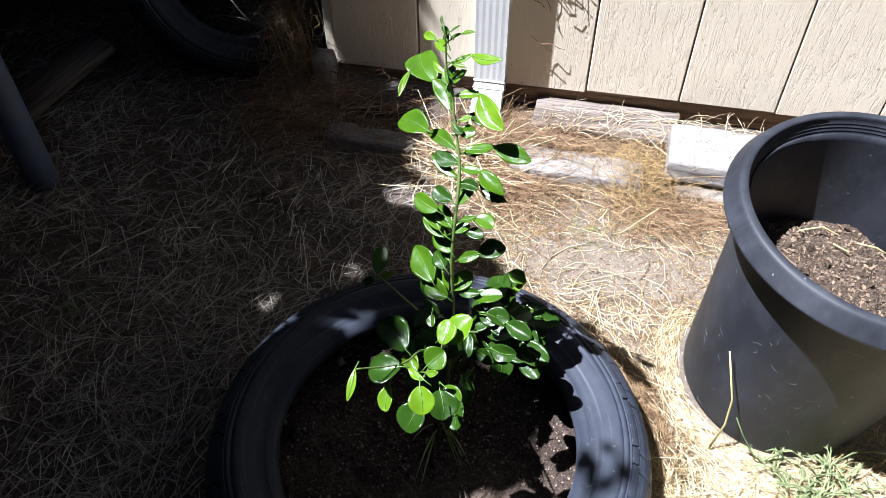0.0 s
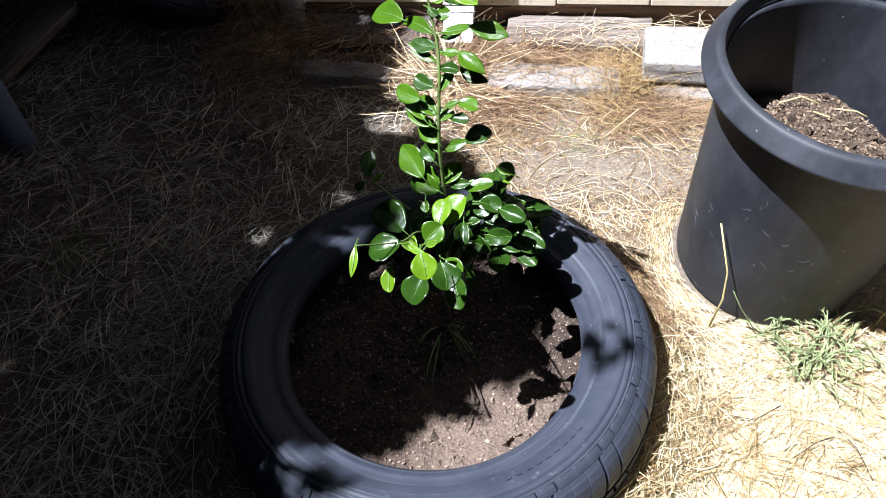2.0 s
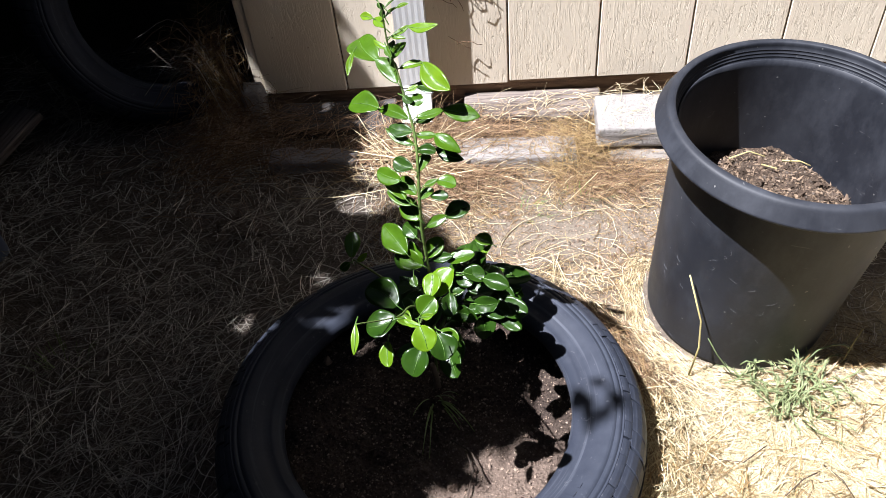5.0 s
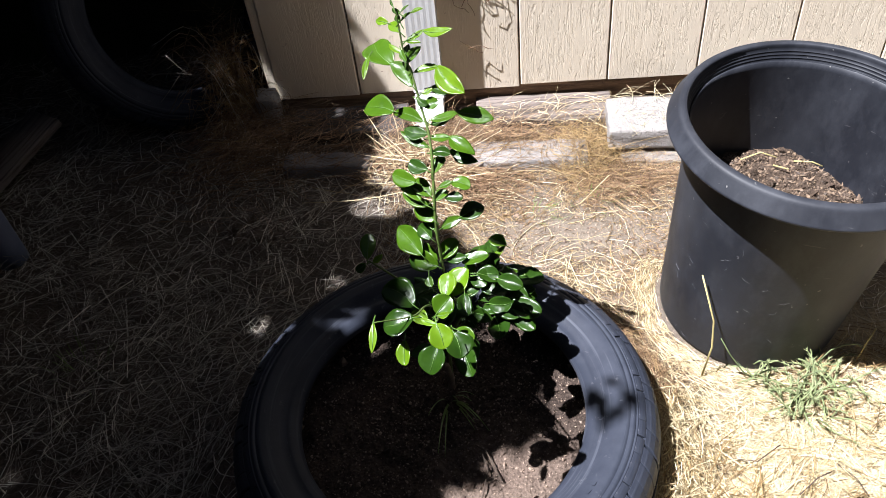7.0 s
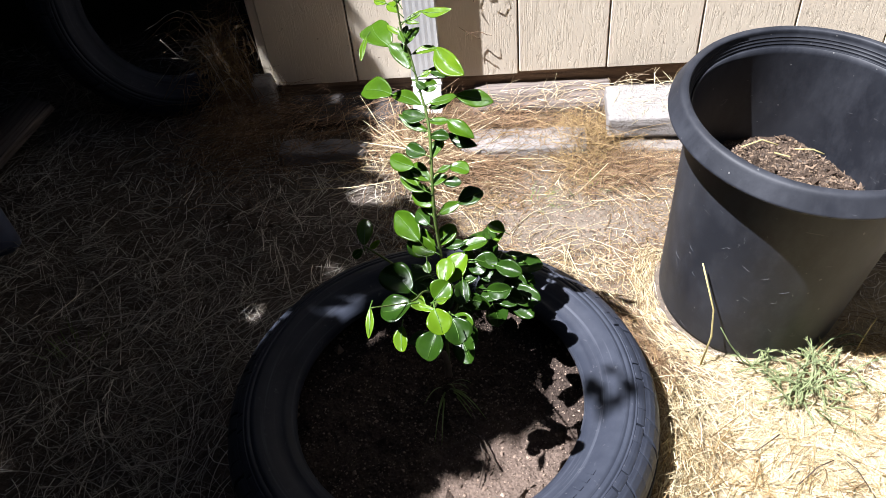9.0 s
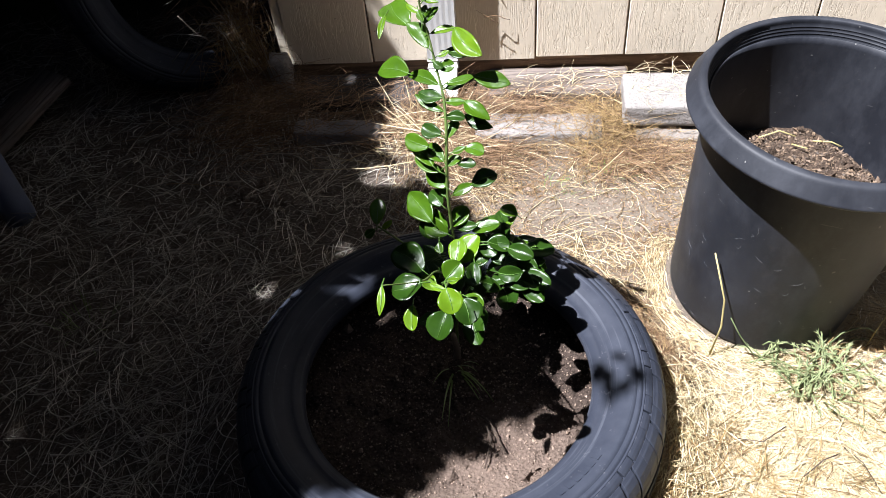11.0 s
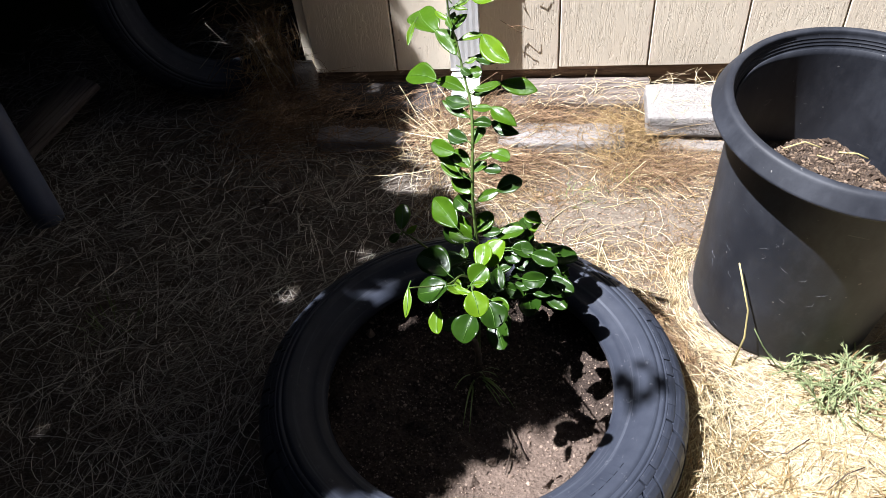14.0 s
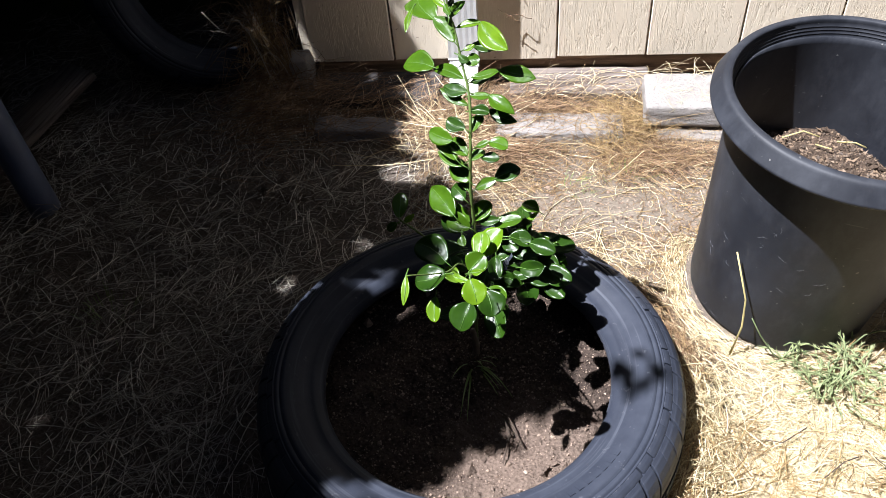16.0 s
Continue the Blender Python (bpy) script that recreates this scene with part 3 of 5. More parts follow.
slab("edging_stone", 0.010, 0.275, 0.678, 0.755, -0.04, 0.026, CONCRETE, "flat pale edging stone half buried in straw", "stone", -1.5, 0.006, 0.004, 20, 4.0, "edging stones")
slab("edging_stone", -0.388, -0.195, 0.692, 0.750, -0.04, 0.025, SHADE_STONE, "flat shaded edging stone half buried in straw", "stone", -3.0, 0.008, 0.006, 14, 6.0, "edging stones")
slab("corner_stone", -0.472, -0.425, 0.865, 0.925, -0.02, 0.10, CONCRETE, "small pale stone propped at the shed corner", "stone", 8, 0.010, 0.006, 25, 7.0)


# ---- citrus sapling ----
PLANT = holder("citrus_sapling", 0.0, 0.10, 0.06)
tagged(PLANT, "young citrus sapling with glossy green leaves planted in the tyre", "plant")
ORIGIN = Vector((0.0, 0.10, 0.06))
LEAF_TONES = (LEAF_YOUNG, LEAF, LEAF_DARK)


def twig(name, ctrl, r0, r1, mat=BARK, label=""):
    pts = curve_points([Vector(c) - ORIGIN for c in ctrl], 8)
    bm = bmesh.new()
    n = len(pts)
    tube(bm, pts, [(r0 + (r1 - r0) * i / (n - 1)) * (1 + 0.12 * math.sin(i * 1.9)) for i in range(n)], 8)
    return part(name, bm, mat, PLANT, label)


twig("stem", [(0.006, 0.068, 0.045), (0.010, 0.078, 0.150), (0.014, 0.085, 0.240), (0.014, 0.085, 0.299), (0.012, 0.087, 0.364), (0.014, 0.093, 0.420), (0.015, 0.106, 0.458),
              (0.013, 0.120, 0.483), (0.007, 0.133, 0.508), (-0.001, 0.149, 0.542), (-0.007, 0.152, 0.569), (-0.009, 0.154, 0.593), (-0.010, 0.155, 0.616)],
     0.0026, 0.0008, BARK, "green upright main stem")
twig("graft_stub", [(0.006, 0.066, 0.052), (0.007, 0.070, 0.085), (0.004, 0.068, 0.122)], 0.0062, 0.0040, WOODY, "grey bark at the foot of the stem")
twig("branch", [(0.011, 0.080, 0.17), (0.016, 0.035, 0.27), (0.021, -0.03, 0.345), (0.025, -0.085, 0.395), (0.026, -0.110, 0.416)], 0.0022, 0.0011)
twig("branch", [(0.012, 0.082, 0.20), (-0.02, 0.082, 0.255), (-0.055, 0.090, 0.285), (-0.084, 0.100, 0.303)], 0.0024, 0.0011)
twig("branch", [(0.011, 0.080, 0.16), (0.035, 0.105, 0.20), (0.066, 0.135, 0.225), (0.091, 0.140, 0.208)], 0.0028, 0.0011)
twig("branch", [(0.013, 0.085, 0.21), (0.030, 0.070, 0.255), (0.050, 0.060, 0.275)], 0.0026, 0.0012)
twig("branch", [(0.020, -0.02, 0.335), (0.010, -0.06, 0.385), (0.000, -0.095, 0.408), (-0.032, -0.130, 0.439)], 0.0013, 0.0007)


def leaf(base, length, heading, rise, width, tone):
    """One rounded glossy blade on a short stalk: it leaves base towards heading and rise (degrees)."""
    d = Vector((math.cos(radians(rise)) * math.cos(radians(heading)), math.cos(radians(rise)) * math.sin(radians(heading)), math.sin(radians(rise))))
    rnd = random.Random(int(1e4 * (base[0] + 3 * base[1] + 7 * base[2])))
    want = Vector((-0.25 + rnd.uniform(-0.3, 0.3), -0.5 + rnd.uniform(-0.25, 0.25), 0.83))
    up = (want - d * want.dot(d)).normalized()
    side = d.cross(up)
    b = Vector(base) - ORIGIN
    length, half = 1.08 * length, width / 2 * 1.15
    slim = width < 0.5 * length                       # winged stalks taper at both ends
    bm = bmesh.new()
    nu, nv = 16, 4
    fold, droop, twist = rnd.uniform(0.12, 0.45), rnd.uniform(-0.06, 0.22), rnd.uniform(-0.35, 0.35)
    wave, lean = rnd.uniform(0.0, 6.0), rnd.uniform(-0.10, 0.10)
    grid = []
    for i in range(nu + 1):
        u = i / nu
        skew = (0.03 + 0.97 * u) ** (1.0 if slim else 1.15)
        w = half * max(0.0, math.sin(math.pi * skew)) ** (0.8 if slim else 0.56) * (1 + 0.03 * (i % 2)) if u < 1 else 0.0
        row = []
        for j in range(-nv, nv + 1):
            s = j / nv
            ang = twist * u
            sd = side * math.cos(ang) + up * math.sin(ang)
            ud = up * math.cos(ang) - side * math.sin(ang)
            cup = fold * abs(s) ** 1.3 * w - droop * length * u * u + 0.07 * w * math.sin(8 * u + wave + 2 * s) * abs(s)
            row.append(bm.verts.new(b + d * (length * u) + sd * (s * w + lean * length * math.sin(math.pi * u)) + ud * (cup + droop * length * u * 0.5)))
        grid.append(row)
    for a, c in zip(grid, grid[1:]):
        for j in range(2 * nv):
            bm.faces.new((a[j], a[j + 1], c[j + 1], c[j]))
    bmesh.ops.remove_doubles(bm, verts=bm.verts, dist=1e-5)
    bmesh.ops.recalc_face_normals(bm, faces=bm.faces)
    ob = part("leaf", bm, LEAF_TONES[tone], PLANT)
    mod = ob.modifiers.new("thick", "SOLIDIFY")
    mod.thickness = 0.0005
    # stalk and midrib
    bm = bmesh.new()
    mid = [b - d * 0.008 - up * 0.003]
    for u in (0.0, 0.3, 0.6, 0.9):
        mid.append(b + d * (length * u) + side * (lean * length * math.sin(math.pi * u)) + up * (droop * length * (0.5 * u - u * u) + 0.0004))
    tube(bm, mid, [0.0007, 0.0006, 0.0004, 0.0003, 0.0002], 5)
    part("midrib", bm, RIB, ob)
    return ob


# top of the stem
leaf((-0.009, 0.155, 0.593), 0.020, 132, 10, 0.010, 0)
leaf((-0.023, 0.170, 0.597), 0.016, 152, 2, 0.008, 0)
leaf((-0.007, 0.155, 0.604), 0.016, 107, 19, 0.006, 2)
leaf((-0.006, 0.155, 0.614), 0.014, 128, 5, 0.005, 2)
leaf((-0.005, 0.155, 0.616), 0.011, 35, 25, 0.002, 1)
leaf((-0.012, 0.155, 0.622), 0.012, 109, 19, 0.002, 2)
leaf((-0.006, 0.155, 0.606), 0.014, 26, 25, 0.003, 1)
leaf((0.005, 0.160, 0.612), 0.014, -8, 20, 0.004, 0)
# upper leaves, each blade on a winged stalk
leaf((-0.002, 0.144, 0.532), 0.041, 129, 18, 0.017, 1)
leaf((-0.027, 0.174, 0.544), 0.044, 121, 14, 0.031, 1)
leaf((-0.046, 0.152, 0.569), 0.029, -103, -27, 0.006, 0)
leaf((-0.007, 0.152, 0.569), 0.022, 141, 12, 0.006, 0)
leaf((-0.002, 0.153, 0.584), 0.020, 16, 23, 0.006, 0)
leaf((0.016, 0.158, 0.591), 0.034, -22, 12, 0.010, 0)
leaf((-0.003, 0.153, 0.583), 0.016, -18, 2, 0.005, 0)
leaf((-0.004, 0.151, 0.558), 0.021, 38, 33, 0.010, 1)
leaf((-0.007, 0.151, 0.558), 0.025, 84, 24, 0.009, 2)
leaf((-0.010, 0.152, 0.573), 0.016, -66, -18, 0.006, 1)
leaf((0.002, 0.150, 0.546), 0.027, 0, 12, 0.009, 0)
leaf((0.028, 0.150, 0.551), 0.047, -51, -15, 0.021, 0)
leaf((0.008, 0.141, 0.523), 0.013, 13, 19, 0.006, 0)
leaf((0.017, 0.153, 0.523), 0.031, -18, 3, 0.013, 2)
leaf((0.010, 0.135, 0.510), 0.016, 10, 16, 0.013, 1)
leaf((0.003, 0.138, 0.518), 0.013, -36, -14, 0.008, 2)
leaf((0.007, 0.127, 0.495), 0.044, 145, -1, 0.014, 1)
leaf((-0.029, 0.152, 0.495), 0.042, 150, -8, 0.025, 1)
leaf((0.017, 0.127, 0.496), 0.032, 4, 13, 0.013, 1)
leaf((0.048, 0.129, 0.503), 0.040, -18, -3, 0.018, 1)
leaf((0.015, 0.135, 0.485), 0.022, -5, 17, 0.009, 2)
# middle leaves
leaf((0.011, 0.120, 0.482), 0.030, 150, -3, 0.016, 2)
leaf((0.012, 0.112, 0.469), 0.038, 146, 13, 0.010, 1)
leaf((0.015, 0.118, 0.478), 0.022, -7, 4, 0.010, 1)
leaf((0.037, 0.115, 0.480), 0.035, -36, -14, 0.017, 1)
leaf((0.036, 0.122, 0.456), 0.035, -34, -3, 0.013, 2)
leaf((0.016, 0.109, 0.463), 0.021, -17, 5, 0.012, 2)
leaf((0.016, 0.099, 0.442), 0.021, 49, 32, 0.013, 1)
leaf((0.008, 0.100, 0.445), 0.025, 144, 4, 0.016, 2)
leaf((-0.007, 0.096, 0.431), 0.032, 149, 3, 0.018, 1)
leaf((0.010, 0.092, 0.413), 0.031, 130, 15, 0.017, 1)
leaf((-0.003, 0.090, 0.408), 0.037, 134, 14, 0.017, 1)
leaf((0.005, 0.089, 0.400), 0.036, 146, 7, 0.013, 1)
leaf((0.021, 0.094, 0.424), 0.016, 6, 21, 0.008, 1)
leaf((0.036, 0.096, 0.429), 0.023, -30, 2, 0.016, 1)
leaf((0.013, 0.090, 0.408), 0.019, 21, 21, 0.012, 1)
leaf((0.027, 0.091, 0.410), 0.020, -12, 7, 0.012, 2)
leaf((0.011, 0.087, 0.378), 0.036, 130, 14, 0.022, 1)
leaf((0.009, 0.098, 0.381), 0.024, 133, 11, 0.015, 2)
leaf((0.009, 0.087, 0.363), 0.028, 115, 17, 0.012, 1)
leaf((0.004, 0.086, 0.350), 0.024, 132, 14, 0.018, 2)
leaf((0.018, 0.087, 0.365), 0.028, 9, 27, 0.012, 1)
leaf((0.042, 0.091, 0.378), 0.030, 10, 21, 0.020, 2)
# leaves above the fork
leaf((-0.011, 0.086, 0.323), 0.054, 126, 10, 0.028, 1)
leaf((0.007, 0.085, 0.307), 0.031, 122, 29, 0.014, 1)
leaf((0.009, 0.075, 0.312), 0.033, 145, 4, 0.023, 1)
leaf((-0.004, 0.085, 0.297), 0.033, 141, 9, 0.020, 2)
leaf((0.014, 0.085, 0.316), 0.029, 44, 30, 0.019, 1)
leaf((0.021, 0.085, 0.312), 0.025, -6, 17, 0.012, 2)
leaf((0.039, 0.085, 0.309), 0.034, 2, 16, 0.019, 1)
# twig to the back of the planter
leaf((0.095, 0.150, 0.275), 0.025, 143, 3, 0.017, 1)
leaf((0.065, 0.140, 0.243), 0.043, 31, 34, 0.011, 0)
leaf((0.068, 0.140, 0.232), 0.017, 3, 18, 0.008, 0)
leaf((0.081, 0.150, 0.220), 0.041, -16, 9, 0.009, 1)
leaf((0.087, 0.160, 0.213), 0.036, 2, 10, 0.013, 2)
leaf((0.091, 0.140, 0.208), 0.025, 2, 10, 0.013, 0)
leaf((0.115, 0.141, 0.212), 0.030, -51, -13, 0.014, 1)
leaf((0.043, 0.120, 0.275), 0.019, -56, -23, 0.009, 1)
leaf((0.061, 0.130, 0.241), 0.019, -2, 20, 0.009, 1)
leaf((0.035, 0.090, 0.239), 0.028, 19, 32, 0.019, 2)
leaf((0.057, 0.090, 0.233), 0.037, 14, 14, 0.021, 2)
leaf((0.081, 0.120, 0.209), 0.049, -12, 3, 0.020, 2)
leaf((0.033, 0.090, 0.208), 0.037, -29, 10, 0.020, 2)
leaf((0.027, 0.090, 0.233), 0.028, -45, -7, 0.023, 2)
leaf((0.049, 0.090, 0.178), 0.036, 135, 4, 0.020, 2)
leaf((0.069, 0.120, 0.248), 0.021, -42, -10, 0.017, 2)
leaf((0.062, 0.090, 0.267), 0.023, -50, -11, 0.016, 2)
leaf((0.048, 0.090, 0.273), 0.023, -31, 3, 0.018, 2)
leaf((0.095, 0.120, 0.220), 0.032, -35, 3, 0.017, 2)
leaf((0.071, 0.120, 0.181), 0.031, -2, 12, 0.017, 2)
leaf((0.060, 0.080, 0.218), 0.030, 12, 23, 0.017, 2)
# front shoot
leaf((0.024, -0.030, 0.370), 0.038, 28, 33, 0.026, 0)
leaf((0.030, -0.050, 0.388), 0.025, 84, 30, 0.018, 0)
leaf((-0.002, -0.070, 0.397), 0.040, 143, 5, 0.028, 2)
leaf((0.024, -0.090, 0.405), 0.021, 38, 35, 0.021, 1)
leaf((0.001, -0.100, 0.411), 0.031, -176, -13, 0.026, 2)
leaf((0.007, -0.060, 0.367), 0.022, 116, 25, 0.020, 2)
leaf((0.011, -0.080, 0.379), 0.021, 139, 11, 0.014, 0)
leaf((0.030, -0.140, 0.446), 0.023, -71, -30, 0.020, 0)
leaf((0.027, -0.130, 0.402), 0.027, -114, -32, 0.025, 2)
leaf((-0.012, -0.100, 0.376), 0.024, -88, -36, 0.014, 0)
leaf((-0.032, -0.130, 0.439), 0.027, -93, -28, 0.007, 0)
leaf((0.041, -0.110, 0.399), 0.026, -72, -26, 0.025, 2)
leaf((0.043, -0.100, 0.391), 0.021, -33, -2, 0.013, 1)
leaf((0.043, -0.060, 0.317), 0.035, -70, -21, 0.024, 2)
leaf((0.026, -0.110, 0.411), 0.019, 150, -3, 0.006, 0)
leaf((0.028, -0.110, 0.424), 0.012, -6, 22, 0.006, 0)
leaf((0.008, 0.000, 0.370), 0.013, -77, -22, 0.009, 1)
# small spray on the side twig
leaf((-0.085, 0.100, 0.307), 0.033, 90, 27, 0.018, 1)
leaf((-0.079, 0.100, 0.299), 0.016, 18, 36, 0.007, 0)
leaf((-0.089, 0.100, 0.297), 0.016, -167, -33, 0.010, 2)
# inner leaves of the bushy foot, shade given by tone, and small stem leaves
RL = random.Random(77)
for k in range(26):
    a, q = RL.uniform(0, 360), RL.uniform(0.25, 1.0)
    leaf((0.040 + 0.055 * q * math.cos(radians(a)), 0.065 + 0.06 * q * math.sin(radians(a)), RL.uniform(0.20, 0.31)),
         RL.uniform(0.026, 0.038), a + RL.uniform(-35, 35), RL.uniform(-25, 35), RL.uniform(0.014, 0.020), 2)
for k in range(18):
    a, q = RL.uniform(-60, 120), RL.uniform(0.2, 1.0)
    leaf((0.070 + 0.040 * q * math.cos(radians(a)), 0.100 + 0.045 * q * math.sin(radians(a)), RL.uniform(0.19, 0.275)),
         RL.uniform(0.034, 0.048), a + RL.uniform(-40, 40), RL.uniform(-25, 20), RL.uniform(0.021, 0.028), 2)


def crumbs(name, parent, n, radius, fn, mat, size, seed, chip=False):
    rnd = random.Random(seed)
    verts, faces = [], []
    for _ in range(n):
        r, a = radius * math.sqrt(rnd.random()), rnd.uniform(0, 2 * math.pi)
        x, y = r * math.cos(a), r * math.sin(a)
        s = size * rnd.lognormvariate(0, 0.5)
        z = fn(x, y) + 0.2 * s
        q = Euler((rnd.uniform(-0.7, 0.7), rnd.uniform(-0.7, 0.7), rnd.uniform(0, 6.3))).to_matrix()
        sx, sy, sz = (2.6 * s * rnd.uniform(0.6, 1.8), s * 0.8, s * 0.35) if chip else (s, s * rnd.uniform(0.6, 1), s * rnd.uniform(0.5, 0.9))
        k0 = len(verts)
        for c in ((1, 0, 0), (0, 1, 0), (-1, 0, 0), (0, -1, 0), (0, 0, 1), (0, 0, -1)):
            v = q @ Vector((c[0] * sx, c[1] * sy, c[2] * sz))
            verts.append((x + v.x, y + v.y, z + v.z))
        for f in ((0, 1, 4), (1, 2, 4), (2, 3, 4), (3, 0, 4), (1, 0, 5), (2, 1, 5), (3, 2, 5), (0, 3, 5)):
            faces.append(tuple(k0 + i for i in f))
    ob = raw(name, verts, faces, mat, parent)
    ob["kind"] = "stuff"
    return ob


TYRE_SOIL, POT_SOIL = bpy.data.objects["planter_soil"], bpy.data.objects["pot_soil"]
crumbs("soil_crumb", TYRE_SOIL, 11000, 0.262, planter_soil, CRUMB, 0.0010, 31)
crumbs("clod", TYRE_SOIL, 160, 0.255, planter_soil, SOIL, 0.0045, 32)
crumbs("bark_chip", POT_SOIL, 5000, 0.143, pot_soil, CHIP, 0.0010, 33, True)
crumbs("clod", POT_SOIL, 80, 0.139, pot_soil, MULCH, 0.0055, 35)
crumbs("soil_crumb", POT_SOIL, 1800, 0.143, pot_soil, CHIP, 0.0018, 34)


grit = crumbs("dirt_crumb", None, 14000, 0.37, lambda x, y: ground_height(x + 0.26, y + 0.46), CRUMB, 0.0013, 91)
grit.location = (0.26, 0.46, 0.0)
tagged(grit, "loose crumbs of dry sandy dirt on the ground", "dirt", kind="stuff")


# ---- grass blades, weeds, stalks ----
def blades(name, specs, mat, parent=None, seg=4):
    """Thin bent strips: specs of foot, direction, length, width, droop."""
    verts, faces = [], []
    for (x, y, z), (dx, dy, dz), ln, w, droop in specs:
        d = Vector((dx, dy, dz)).normalized()
        s = d.cross(Vector((0, 0, 1)))
        s = s.normalized() if s.length > 1e-3 else Vector((1, 0, 0))
        k0 = len(verts)
        for i in range(seg + 1):
            u = i / seg
            p = Vector((x, y, z)) + d * (ln * u) - Vector((0, 0, droop * ln * u * u))
            ww = w * (1 - 0.85 * u ** 1.5)
            verts += [tuple(p - s * ww / 2), tuple(p + s * ww / 2)]
        faces += [(k0 + 2 * i, k0 + 2 * i + 1, k0 + 2 * i + 3, k0 + 2 * i + 2) for i in range(seg)]
    return raw(name, verts, faces, mat, parent, smooth=True)


def grass_tuft(x, y, z, n, ln, mat, label, seed, spread=0.012, lean=(0, 0), w=0.003):
    t = holder("grass_tuft", x, y, z)
    tagged(t, label, "grass", group="grass tufts")
    rnd = random.Random(seed)
    for _ in range(n):
        a = rnd.uniform(0, 2 * math.pi)
        q = spread * math.sqrt(rnd.random())
        f = (q * math.cos(a), q * math.sin(a), 0)
        dd = (0.45 * math.cos(a) + lean[0], 0.45 * math.sin(a) + lean[1], rnd.uniform(0.5, 1.1))
        blades("blade", [(f, dd, ln * rnd.uniform(0.55, 1.1), w, rnd.uniform(0.1, 0.5))], mat, t, 6)
    return t


grass_tuft(0.004, 0.045, 0.066, 12, 0.115, GRASS, "small tuft of green grass growing in the tyre soil", 3, 0.010, (0.12, -0.85), 0.0030)


def feathery_weed(x, y, n, radius, seed, label):
    """Sprawling grey-green weed: runners with many short narrow leaves."""
    rnd = random.Random(seed)
    w = holder("weed", x, y, 0.0)
    tagged(w, label, "weed", group="weeds")
    leaves = []
    for k in range(n):
        a, ln = rnd.uniform(0, 2 * math.pi), radius * rnd.uniform(0.55, 1.25)
        rise = rnd.uniform(0.25, 1.5)
        foot = Vector((rnd.gauss(0, radius * 0.24), rnd.gauss(0, radius * 0.20), 0.002))
        dirv = Vector((math.cos(a), math.sin(a), rise)).normalized()
        bow = Vector((-math.sin(a), math.cos(a), 0)) * rnd.uniform(-0.35, 0.35) * ln
        droop = rnd.uniform(0.15, 0.75) * ln * dirv.z
        pts = [foot + dirv * ln * u + bow * u * u + Vector((0, 0, -droop * u ** 2.5)) for u in (0, 0.25, 0.5, 0.75, 1.0)]
        pts = [Vector((p.x, p.y, max(p.z, 0.003))) for p in pts]
        bm = bmesh.new()
        tube(bm, pts, [0.0014, 0.0013, 0.0011, 0.0009, 0.0006], 5)
        part("runner", bm, WEED, w)
        for u in range(3, 20):
            q = u / 20 * 4
            i = min(int(q), 3)
            p = pts[i].lerp(pts[i + 1], q - i)
            ahead = (pts[i + 1] - pts[i]).normalized() * 1.3
            b = rnd.uniform(0, 2 * math.pi)
            leaves.append((tuple(p), (0.7 * math.cos(b) + ahead.x, 0.7 * math.sin(b) + ahead.y, ahead.z + rnd.uniform(-0.1, 0.6)), rnd.uniform(0.006, 0.012), 0.0013, rnd.uniform(-0.3, 0.4)))
    fo = blades("foliage", leaves, WEED, w, 3)
    fo["kind"] = "stuff"
    return w


feathery_weed(0.520, 0.084, 32, 0.078, 11, "sprawling grey-green weed growing beside the nursery pot")
feathery_weed(0.572, 0.112, 24, 0.072, 12, "sprawling grey-green weed growing beside the nursery pot")
feathery_weed(0.545, 0.050, 9, 0.060, 14, "thin grey-green weed growing in the straw")
feathery_weed(0.478, 0.112, 8, 0.050, 13, "thin grey-green weed growing in the straw")
grass_tuft(0.275, 0.565, 0.0, 34, 0.030, GRASS, "sparse short green grass in the dirt", 23, 0.05, (0.2, -0.2), 0.0013)
grass_tuft(0.165, 0.535, 0.0, 26, 0.032, GRASS, "sparse short green grass in the dirt", 24, 0.04, (0.5, 0.1), 0.0013)
grass_tuft(-0.64, 0.170, 0.0, 40, 0.050, GRASS, "faint green grass in the shade", 25, 0.05, (0.1, -0.1), 0.0016)
grass_tuft(0.235, -0.255, 0.0, 16, 0.06, GRASS, "thin green grass beside the tyre", 21, 0.03, (0.2, 0.1), 0.0022)
grass_tuft(0.44, -0.22, 0.0, 60, 0.032, GRASS, "thin green grass among the straw", 22, 0.07, (0.3, 0.2), 0.0017)


def stalk(name, ctrl, r, mat, label, cat="stalk"):
    bm = bmesh.new()
    pts = [Vector(c) for c in ctrl]
    o = pts[0].copy()
    tube(bm, [p - o for p in pts], [r * (1 - 0.3 * i / len(pts)) for i in range(len(pts))], 6)
    ob = part(name, bm, mat)
    ob.location = o
    return tagged(ob, label, cat)


